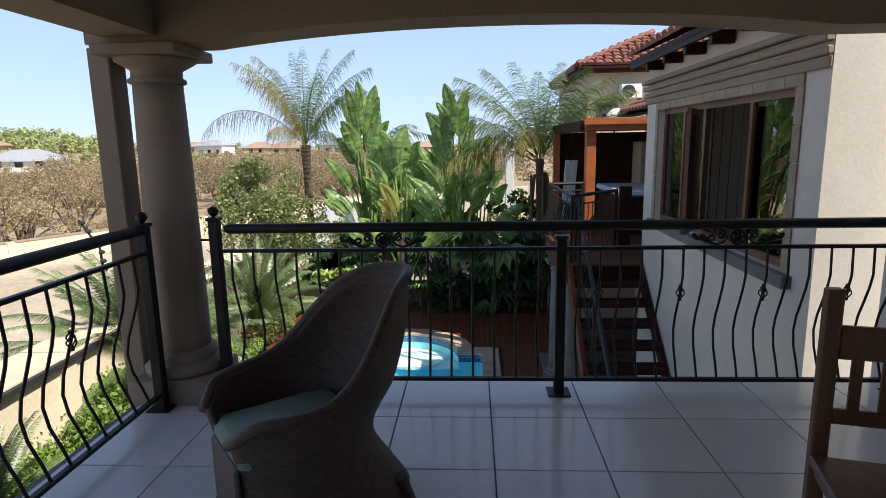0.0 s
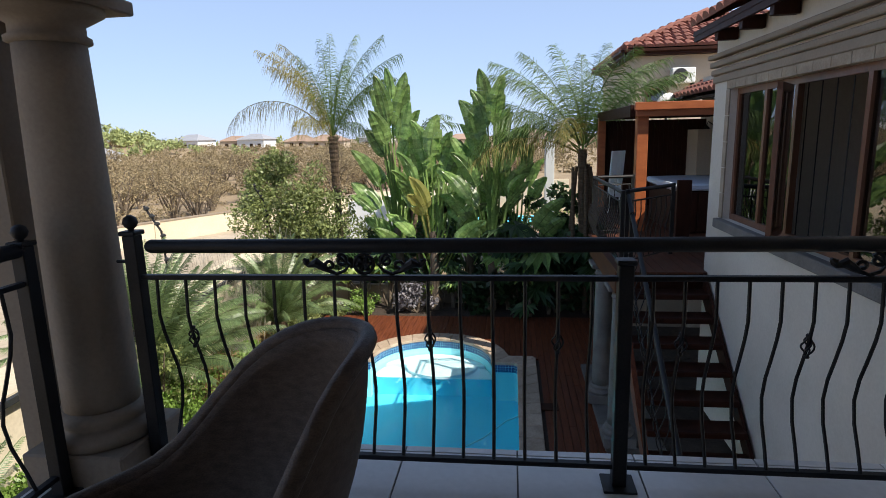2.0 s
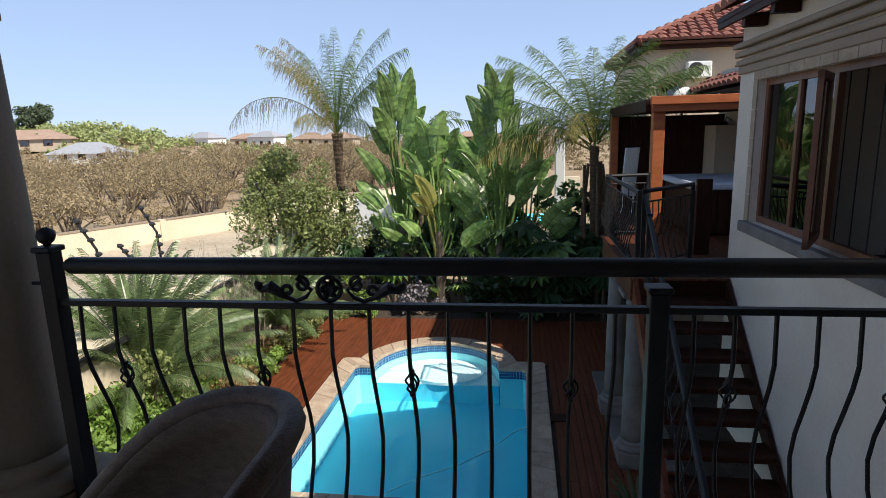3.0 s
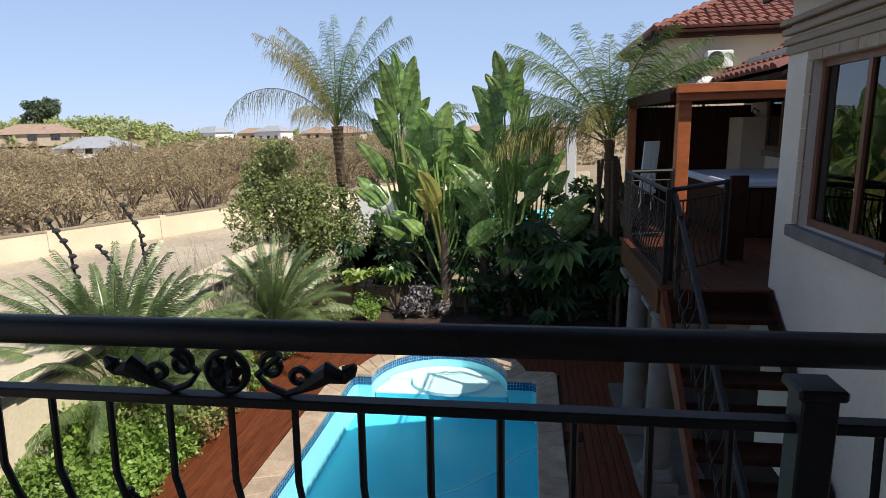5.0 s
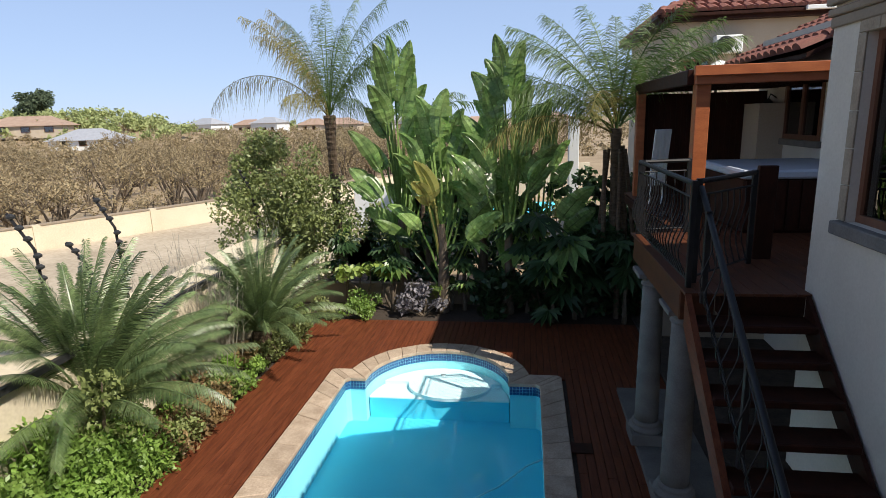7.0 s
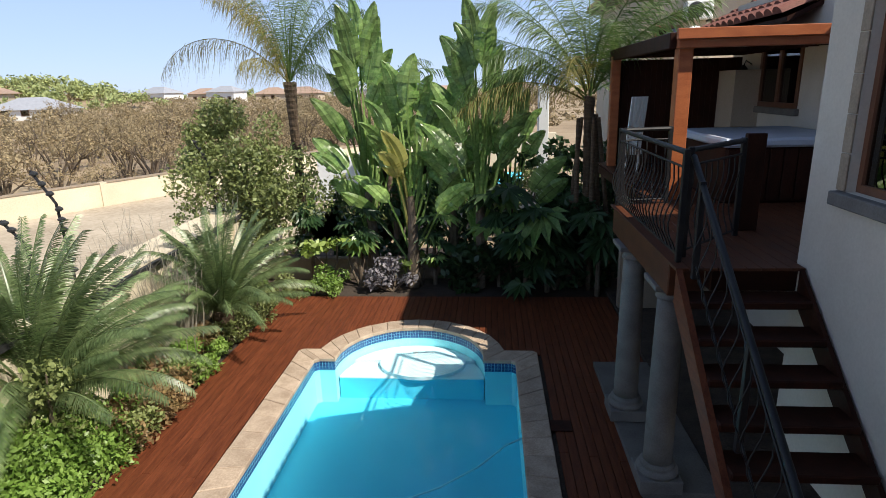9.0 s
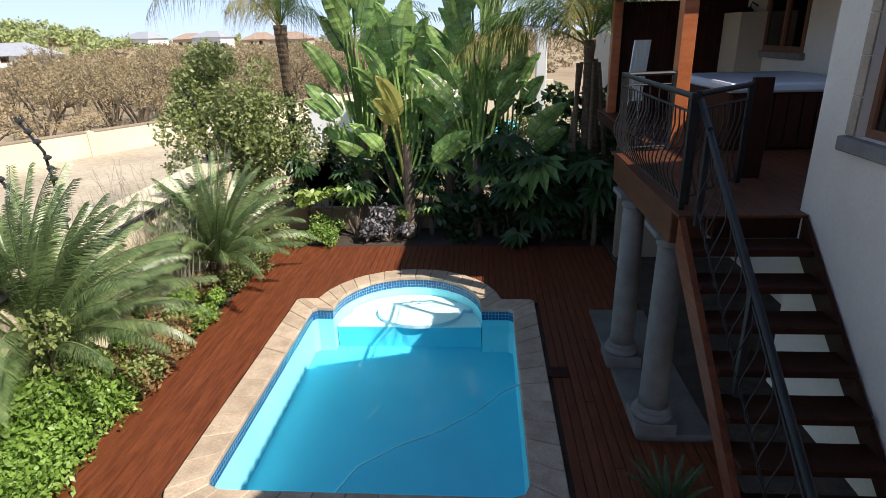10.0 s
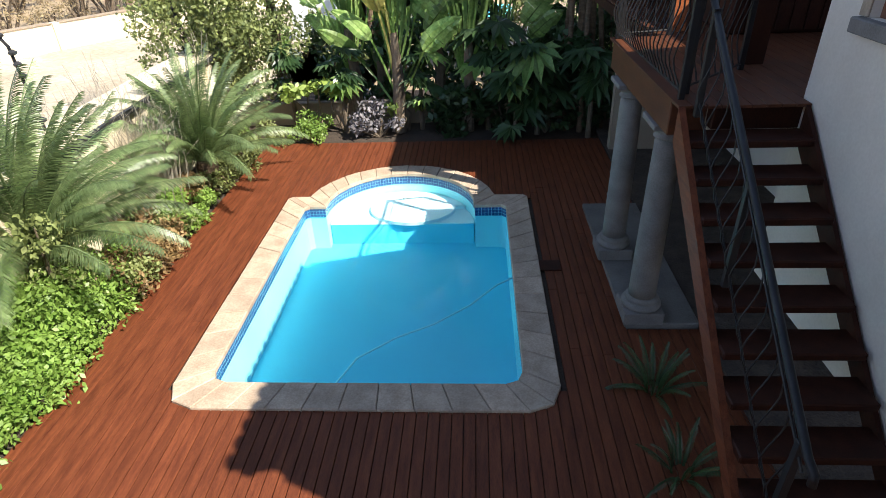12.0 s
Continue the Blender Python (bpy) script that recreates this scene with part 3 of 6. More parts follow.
for cy0, cy1 in ((6.95, 7.95), (4.4, 4.9)):
    cur = thing("curtain", (WX + 0.3, (cy0 + cy1) / 2, 0.1), "pale gathered curtain hanging inside the window", "curtain", "curtains")
    bm = bmesh.new()
    n = 40
    rows = [[bm.verts.new((WX + 0.32 + 0.035 * math.sin(k * 1.3), cy0 + (cy1 - cy0) * k / n, z)) for k in range(n + 1)] for z in (0.05, 2.2)]
    for k in range(n):
        bm.faces.new((rows[0][k], rows[0][k + 1], rows[1][k + 1], rows[1][k]))
    part("cloth", bm, CURTAIN, cur, "", True)


def tile_roof(name, x_e, y0, y1, z_e, dx, dz, label, pitch=0.24, length=0.36, rows=None, overhang=0.0):
    """A slope of half-round clay tiles, from the eave at x_e rising towards +x, laid in rows; one mesh of many tiles over a plain deck."""
    t = thing(name, (x_e, (y0 + y1) / 2, z_e), label, "roof")
    run = math.hypot(dx, dz)
    ux, uz = dx / run, dz / run
    bm = bmesh.new()
    vs = [bm.verts.new(p) for p in ((x_e + 0.04, y0, z_e - 0.03), (x_e + 0.04, y1, z_e - 0.03), (x_e + dx, y1, z_e + dz - 0.03), (x_e + dx, y0, z_e + dz - 0.03))]
    wv = [bm.verts.new(v.co + Vector((0, 0, -0.06))) for v in vs]
    bm.faces.new(vs)
    bm.faces.new(wv[::-1])
    for i in range(4):
        bm.faces.new((vs[i], wv[i], wv[(i + 1) % 4], vs[(i + 1) % 4]))
    part("roof_deck", bm, DARKWOOD, t)
    verts, faces = [], []
    nr = rows or int(run / length)
    nc = int((y1 - y0) / pitch)
    for r in range(nr):
        for c in range(nc):
            yc = y0 + (c + 0.5) * pitch
            s0, s1 = r * length - 0.02, (r + 1) * length + 0.05
            base = len(verts)
            for s, lift, rad in ((s0, 0.028, pitch * 0.52), (s1, 0.0, pitch * 0.46)):
                for k in range(6):
                    a = math.pi * k / 5
                    h = math.sin(a) * rad * 0.75 + lift
                    verts.append((x_e + ux * s - uz * h, yc + math.cos(a) * rad, z_e + uz * s + ux * h))
            for k in range(5):
                faces.append((base + k, base + k + 1, base + 7 + k, base + 6 + k))
            verts.append((x_e + ux * s0, yc - pitch * 0.4, z_e + uz * s0))
            faces.append(tuple(base + k for k in range(6)))
    ob = part("clay_tiles", pydata("clay_tiles", verts, faces), ROOF, t)
    ob["kind"] = "stuff"
    return t


tile_roof("roof_wing", 3.37, 3.85, 8.79, 2.91, 4.6, 1.9, "terracotta roman tile roof with scalloped eave over the wing")
fas = bmesh.new()
box(fas, 3.42, 3.46, 3.87, 8.77, 2.75, 2.88)
setting("trim_fascia", fas, DARKWOOD, "dark wooden eave board under the roof tiles", "trim")
for k in range(6):
    raf = thing("rafter_end", (3.5, 4.2 + 0.76 * k, 2.70), "dark wooden rafter end under the eave", "rafter", "rafter ends")
    part("block", boxed(3.45, 3.69, 4.15 + 0.76 * k, 4.25 + 0.76 * k, 2.66, 2.80, 0.006), DARKWOOD, raf)

# ---- pool ----
plan = GARDEN_PLAN
pool = thing("swimming_pool", (-0.23, 7.9, -3.4), "pale blue swimming pool with a round stepped bay", "pool")
WATER_Z = -2.235


def pool_shell():
    bm = bmesh.new()
    pts = pool_outline(0.0, 28)
    top = [bm.verts.new((x, y, -2.15)) for x, y in pts]
    low = [bm.verts.new((x, y, -2.78)) for x, y in pts]
    for i in range(len(pts)):
        j = (i + 1) % len(pts)
        bm.faces.new((top[j], top[i], low[i], low[j]))
    return bm


def pool_floor():
    bm = bmesh.new()
    bm.faces.new([bm.verts.new((x, y, -2.78)) for x, y in pool_outline(0.0, 28)])
    return bm


# Pale wall and blue floor carry the water's depth tint in their plaster.
part("basin_wall", pool_shell(), POOL_WALL, pool, "basin wall plaster tinted paler for shallow lit water")
part("basin_floor", pool_floor(), POOL_SHELL, pool, "basin floor plaster tinted bluer for deep water")


def bay_step(r, z0, z1, yc, flat):
    """A step that fills the round bay, with a straight or a bowed front."""
    bm = bmesh.new()
    n = 30
    if flat:
        pts = [(ARC_X - ARC_R + 0.02, yc), (ARC_X + ARC_R - 0.02, yc)]
    else:
        pts = [(ARC_X + 0.12 + r * math.cos(math.pi * k / n + math.pi), yc + 0.8 * r * math.sin(math.pi * k / n + math.pi)) for k in range(n + 1)]
    top = ARC_R - 0.01
    a1 = math.asin(max(0.1, (yc - ARC_Y) / top))
    pts += [(ARC_X + top * math.cos(a1 + (math.pi - 2 * a1) * k / n), ARC_Y + top * math.sin(a1 + (math.pi - 2 * a1) * k / n)) for k in range(n + 1)]
    prism(bm, pts, z0, z1)
    return bm


# Riser takes the deep-water blue, step tops the shallow sunlit paleness.
part("step_riser", bay_step(1.0, -2.785, -2.475, 9.82, True), POOL_SHELL, pool)
part("lower_step", bay_step(1.0, -2.474, -2.46, 9.82, True), POOL_STEP, pool, "wide step across the bay, sunlit paleness in its colour")
part("upper_step", bay_step(0.62, -2.458, -2.41, 10.25, False), POOL_STEP, pool, "curved step, sunlit white in its colour")
part("return_inlet", lathe(bmesh.new(), -0.38, 10.5, [(0.04, -2.41), (0.04, -2.395), (0.03, -2.39)], 12), WHITE, pool)


def mosaic_band():
    """Small blue tiles in three rows below the coping."""
    pts = pool_outline(-0.006, 40)
    verts, faces = [], []
    size, gap = 0.045, 0.005
    for i in range(len(pts)):
        a, b = Vector(pts[i]), Vector(pts[(i + 1) % len(pts)])
        d = b - a
        n = max(1, round(d.length / size))
        for k in range(n):
            p, q = a + d * (k / n) + d.normalized() * gap / 2, a + d * ((k + 1) / n) - d.normalized() * gap / 2
            for r in range(3):
                z1 = -2.152 - r * size
                s = len(verts)
                verts += [(p.x, p.y, z1), (q.x, q.y, z1), (q.x, q.y, z1 - size + gap), (p.x, p.y, z1 - size + gap)]
                faces.append((s, s + 1, s + 2, s + 3))
    return pydata("mosaic_band", verts, faces)


band = part("mosaic_band", mosaic_band(), MOSAIC, pool, "blue glass mosaic band")
band["kind"] = "stuff"
wpts = pool_outline(-0.008, 28)
wme = pydata("water", [(x, y, WATER_Z) for x, y in wpts], [tuple(range(len(wpts)))])
if wme.polygons[0].normal.z < 0:
    wme.flip_normals()
water = setting("water", wme, WATER, "clear still pool water", "water")
water.visible_shadow = False
skim = thing("skimmer_lid", (1.51, 8.15, DECK_Z + 0.01), "small square reddish skimmer lid set in the deck", "lid")
part("lid", boxed(1.35, 1.60, 8.09, 8.29, DECK_Z + 0.001, DECK_Z + 0.016, 0.004), DARKWOOD, skim)
hose = thing("pool_hose", (0.3, 7.0, -2.3), "pale flexible pool cleaner hose lying on the water", "hose")
hp = [(1.08, 8.1, -2.22), (0.9, 8.02, -2.26), (0.6, 7.9, -2.45), (0.2, 7.75, -2.6), (-0.2, 7.62, -2.68), (-0.6, 7.35, -2.74), (-0.75, 7.0, -2.755), (-0.85, 6.5, -2.76)]
part("tube", tube(bmesh.new(), hp, 0.011, 8), POOL_WALL, hose, "", True)


def coping():
    """Sandstone pavers round the pool, one by one."""
    t = thing("pool_coping", (-0.23, 6.0, DECK_Z), "weathered sandstone paver coping round the pool", "coping")
    inner, outer = pool_outline(-0.02, 14), pool_outline(0.29, 14)
    n = len(inner)
    quads = []
    for i in range(n):
        j = (i + 1) % n
        a, b, c, d = Vector(inner[i]), Vector(inner[j]), Vector(outer[j]), Vector(outer[i])
        k = max(1, round(((b - a).length + (c - d).length) / 2 / 0.30))
        for s in range(k):
            quads.append((a.lerp(b, s / k), a.lerp(b, (s + 1) / k), d.lerp(c, (s + 1) / k), d.lerp(c, s / k)))
    for a, b, c, d in quads:
        m = (a + b + c + d) / 4
        q = [m + (p - m) * 0.982 for p in (a, b, c, d)]
        bm = bmesh.new()
        prism(bm, [(p.x, p.y) for p in q], DECK_Z - 0.02, DECK_Z + 0.028 + random.uniform(-0.003, 0.003))
        bmesh.ops.bevel(bm, geom=[e for e in bm.edges if e.verts[0].co.z > DECK_Z and e.verts[1].co.z > DECK_Z], offset=0.008, segments=1, affect="EDGES")
        part("paver", bm, COPING, t)
    base = plan_fill(pool_outline(0.285, 14), pool_outline(-0.012, 14), DECK_Z + 0.004, 0.03)
    part("mortar_bed", base, TRIM, t)


coping()

# ---- stairs and upper deck ----
plan = HOUSE_PLAN
LOW_Z = -3.45
UP_Z, STAIR_X0, STAIR_X1 = -0.33, 2.54, 3.68
RISE, RUN, TOP_Y = 0.24, 0.305, 8.50
stairs = thing("staircase", (3.1, 6.5, LOW_Z), "open-riser dark red hardwood staircase up to the raised deck", "staircase")
for i in range(1, 13):
    y1 = TOP_Y - RUN * (i - 1) + 0.03
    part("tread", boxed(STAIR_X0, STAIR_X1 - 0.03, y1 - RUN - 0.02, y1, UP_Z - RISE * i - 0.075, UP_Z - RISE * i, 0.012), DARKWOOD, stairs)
# Two woods colour one stair: brighter for the lit stringer, darker for shade.
for x0, x1, mt, lab in ((STAIR_X0 - 0.06, STAIR_X0, DECK, "red varnished stringer, lit look put into a brighter wood"), (STAIR_X1 - 0.045, STAIR_X1 - 0.004, DARKWOOD, "wall-side stringer, shade put into a darker wood")):
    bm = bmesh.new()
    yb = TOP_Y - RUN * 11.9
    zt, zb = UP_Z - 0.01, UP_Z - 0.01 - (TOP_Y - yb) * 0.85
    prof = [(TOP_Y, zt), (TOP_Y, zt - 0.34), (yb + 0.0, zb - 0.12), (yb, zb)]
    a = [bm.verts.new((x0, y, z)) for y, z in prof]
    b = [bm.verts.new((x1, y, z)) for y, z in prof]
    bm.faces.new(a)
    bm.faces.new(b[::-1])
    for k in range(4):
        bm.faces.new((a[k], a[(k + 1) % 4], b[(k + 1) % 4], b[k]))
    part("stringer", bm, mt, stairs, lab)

hand = thing("stair_railing", (2.37, 6.0, -1.0), "black wrought iron stair railing with thin crossing bars", "railing")


def stair_line(y, h):
    return UP_Z + (y - TOP_Y) * RISE / RUN + h


HR_X, HR_Y = 2.64, 5.6
hr = [(HR_X, TOP_Y + 0.25, stair_line(TOP_Y + 0.25, 0.86)), (HR_X, HR_Y, stair_line(HR_Y, 0.94))]
part("handrail", tube(bmesh.new(), [hr[0], hr[1], (HR_X, HR_Y - 0.10, hr[1][2] - 0.03), (HR_X, HR_Y - 0.11, hr[1][2] - 0.12)], 0.030, 12), IRON, hand, "", True)
part("lower_rail", tube(bmesh.new(), [(HR_X, TOP_Y, stair_line(TOP_Y, 0.10)), (HR_X, HR_Y, stair_line(HR_Y, 0.10))], 0.012, 6), IRON, hand)
part("upper_rail", tube(bmesh.new(), [(HR_X, TOP_Y, stair_line(TOP_Y, 0.80)), (HR_X, HR_Y, stair_line(HR_Y, 0.80))], 0.012, 6), IRON, hand)
for y in (8.45, 7.15, 5.7):
    part("post", boxed(HR_X - 0.028, HR_X + 0.028, y - 0.028, y + 0.028, stair_line(y, -0.05), stair_line(y, 0.90), 0.004), IRON, hand)
for k in range(18):
    y = 8.3 - 0.15 * k
    pts = baluster_points(HR_X, y, (-0.8, 0), stair_line(y, 0.10), stair_line(y, 0.80))
    part("baluster", tube(bmesh.new(), pts, 0.007, 5), IRON, hand)

column(2.72, 9.33, LOW_Z + 0.06, -0.72, 0.168, "column", "grey cast stone column carrying the raised deck", STONE)
column(2.68, 10.90, LOW_Z + 0.06, -0.72, 0.168, "column", "grey cast stone column carrying the raised deck", STONE)
beam = thing("deck_beam", (2.7, 10.0, -0.72), "thick brown wooden edge beam under the raised deck", "beam")
part("beam", boxed(2.50, 2.86, 8.78, 11.55, -0.72, UP_Z - 0.036, 0.012), MIDWOOD, beam)
beam = thing("deck_beam", (3.6, 8.7, -0.6), "dark wooden beam under the raised deck", "beam")
part("beam", boxed(2.87, 8.0, 8.65, 8.80, -0.62, UP_Z - 0.036, 0.012), DARKWOOD, beam)
updeck = thing("raised_deck", (4.5, 12.0, UP_Z), "raised red hardwood deck beside the pergola, shade darkened into its planks", "deck")
# Planks take the darker beam wood so the deck's shade is in the colour.
for k in range(44):
    x0 = 2.48 + 0.135 * k
    y0 = 8.50 if x0 < 3.6 else 8.70
    part("plank", boxed(x0, x0 + 0.128, y0, 11.7 if x0 < 3.1 else 16.6, UP_Z - 0.03, UP_Z, 0.003), MIDWOOD, updeck)
part("joist_bed", boxed(3.12, 8.0, 8.81, 16.4, UP_Z - 0.2, UP_Z - 0.034), DARKWOOD, updeck)

drail = thing("deck_railing", (2.6, 9.8, UP_Z), "black wrought iron railing round the raised deck landing", "railing")


def rail_run(t, p, q, z, n, out):
    p, q = Vector(p), Vector(q)
    for zz, r in ((1.15, 0.030), (1.0, 0.013), (0.12, 0.013)):
        part("rail", tube(bmesh.new(), [(p.x, p.y, z + zz - 0.05), (q.x, q.y, z + zz - 0.05)], r, 8), IRON, t)
    for k in range(n):
        s = p.lerp(q, (k + 0.5) / n)
        part("baluster", tube(bmesh.new(), baluster_points(s.x, s.y, out, z + 0.07, z + 0.95), 0.009, 5), IRON, t)
    for s in (p, q):
        part("post", boxed(s.x - 0.028, s.x + 0.028, s.y - 0.028, s.y + 0.028, z, z + 1.13, 0.004), IRON, t)


rail_run(drail, (2.56, 8.72), (2.56, 11.6), UP_Z, 20, (-1, 0))
rail_run(drail, (2.60, 11.6), (3.30, 11.75), UP_Z, 5, (0, 1))
rail_run(drail, (2.66, 8.9), (3.52, 9.77), UP_Z, 9, (-0.5, 0.5))

# paving, plinth slab and walls under the raised deck
setting("paving_undercroft", boxed(2.50, 3.45, 9.12, 12.6, LOW_Z - 0.05, LOW_Z + 0.06, 0.01), PAVING, "pale stone plinth strip under the raised deck columns", "paving")
# Dark soil and taupe colours hold the shade beneath the raised deck.
setting("floor_undercroft", boxed(3.46, 8.0, 3.3, 16.6, LOW_Z - 0.05, LOW_Z + 0.03), SOIL, "undercroft floor, shade put into its dark soil colour", "floor")
setting("wall_undercroft", boxed(3.5, 8.0, 15.3, 15.5, LOW_Z - 0.1, UP_Z - 0.05), PLASTER_DARK, "undercroft wall, shade put into its dark taupe colour", "wall")

# ---- pergola and spa ----
plan = DECK_PLAN
UP_Z = 0.057
perg = thing("pergola", (3.6, 11.0, UP_Z), "red varnished timber pergola with a slatted roof over the spa", "pergola")
part("post", boxed(2.90, 3.06, 9.52, 9.68, UP_Z, 1.80, 0.008), REDWOOD, perg)
part("post", boxed(2.78, 2.92, 12.5, 12.64, UP_Z, 1.80, 0.008), REDWOOD, perg)
part("front_beam", boxed(2.86, 4.9, 9.42, 9.50, 1.74, 1.91, 0.008), REDWOOD, perg)
part("front_board", boxed(2.83, 4.9, 9.36, 9.42, 1.83, 1.94, 0.006), REDWOOD, perg)
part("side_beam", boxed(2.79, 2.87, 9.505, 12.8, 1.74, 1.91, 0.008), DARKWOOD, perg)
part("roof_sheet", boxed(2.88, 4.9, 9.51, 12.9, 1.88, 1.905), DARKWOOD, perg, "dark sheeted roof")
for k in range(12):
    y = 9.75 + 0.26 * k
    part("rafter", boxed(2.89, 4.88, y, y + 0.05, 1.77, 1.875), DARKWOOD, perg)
scr = thing("timber_screen", (3.7, 12.75, UP_Z), "dark slatted timber screen behind the spa", "screen")
for k in range(22):
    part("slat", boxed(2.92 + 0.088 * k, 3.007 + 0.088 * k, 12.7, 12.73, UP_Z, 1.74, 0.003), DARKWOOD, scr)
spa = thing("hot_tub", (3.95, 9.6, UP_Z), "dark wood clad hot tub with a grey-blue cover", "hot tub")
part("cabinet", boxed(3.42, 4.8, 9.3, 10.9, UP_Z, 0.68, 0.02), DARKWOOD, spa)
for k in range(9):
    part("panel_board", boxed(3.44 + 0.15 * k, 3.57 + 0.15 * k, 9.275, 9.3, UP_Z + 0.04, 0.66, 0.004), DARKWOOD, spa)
part("cover", boxed(3.38, 4.84, 9.25, 10.95, 0.68, 0.78, 0.025), TUBCOVER, spa, "grey-blue padded cover")
bp = thing("screen_post", (3.16, 8.05, UP_Z), "dark red timber post at the railing end", "post")
part("board", boxed(3.10, 3.27, 8.03, 8.09, UP_Z, 0.94, 0.006), DARKWOOD, bp)
# Slatted stand added for pale bright patches; its chair form is assumed.
lng = thing("deck_chair", (2.95, 11.9, UP_Z), "pale slatted stand added in place of bright patches on the deck", "chair")
for k in range(5):
    part("slat", boxed(-0.02 + 0.055 * k, 0.03 + 0.055 * k, 0, 0.02, 0.35, 1.15, 0.003, pose(2.84, 11.6, UP_Z, 8, 0, 20)), WHITE, lng)
part("frame", boxed(-0.03, 0.27, -0.02, 0.0, 0.3, 0.36, 0.003, pose(2.84, 11.6, UP_Z, 8, 0, 20)), WHITE, lng)
part("leg", tube(bmesh.new(), [(2.86, 11.6, UP_Z), (2.9, 11.62, 0.5)], 0.015, 6), WHITE, lng)
part("leg", tube(bmesh.new(), [(3.06, 11.68, UP_Z), (3.08, 11.68, 0.5)], 0.015, 6), WHITE, lng)

# ---- main house behind the pergola ----
HX = 4.9
hw = bmesh.new()
w0, w1, wz0, wz1 = 10.9, 12.1, 1.0, 1.95
box(hw, HX, HX + 0.22, 6.8, w0, -2.3, 2.55)
box(hw, HX, HX + 0.22, w1, 13.2, -2.3, 2.55)
box(hw, HX, HX + 0.22, w0, w1, -2.3, wz0)
box(hw, HX, HX + 0.22, w0, w1, wz1, 2.55)
setting("wall_house", hw, PLASTER, "cream plastered house wall beside the spa", "wall")
setting("wall_house_end", boxed(HX + 0.22, 9.0, 12.98, 13.2, -2.3, 2.55), PLASTER, "cream plastered end wall of the house", "wall")
win2 = tagged(thing("window_2", (HX, 11.5, wz0), "dark hardwood window with a stone sill beside the spa", "window"), kind="structure")
f = bmesh.new()
for y0, y1, z0, z1 in ((w0, w1, wz1 - 0.07, wz1), (w0, w1, wz0, wz0 + 0.07), (w0, w0 + 0.07, wz0 + 0.07, wz1 - 0.07), (w1 - 0.07, w1, wz0 + 0.07, wz1 - 0.07), (11.46, 11.53, wz0 + 0.07, wz1 - 0.07)):
    box(f, HX - 0.02, HX + 0.05, y0, y1, z0, z1)
part("window_frame", f, FRAME_WOOD, win2)
for a, b in ((w0 + 0.07, 11.46), (11.53, w1 - 0.07)):
    part("pane", boxed(HX + 0.01, HX + 0.018, a, b, wz0 + 0.07, wz1 - 0.07), GLASS, win2)
part("window_sill", boxed(HX - 0.07, HX + 0.0, w0 - 0.06, w1 + 0.06, wz0 - 0.09, wz0 - 0.001, 0.008), STONE, win2)
setting("wall_house_inner", boxed(6.2, 6.3, 9, 12.9, 0, 2.5), DARK, "room wall behind the window, dimness put into its colour", "wall")
lamp = thing("wall_lantern", (HX - 0.08, 12.45, 1.45), "dark iron wall lantern on a bracket", "wall lamp")
part("bracket", tube(bmesh.new(), [(HX, 12.45, 1.62), (HX - 0.09, 12.45, 1.68), (HX - 0.12, 12.45, 1.60)], 0.01, 6), IRON, lamp)
part("lantern", lathe(bmesh.new(), HX - 0.12, 12.45, [(0.02, 1.38), (0.045, 1.40), (0.065, 1.54), (0.075, 1.55), (0.02, 1.61)], 6), IRON, lamp)
tile_roof("roof_house", 4.45, 10.6, 14.2, 2.16, 3.2, 1.45, "terracotta tiled roof slope over the house", 0.24, 0.36)

# ---- balcony furniture ----
plan = HOUSE_PLAN
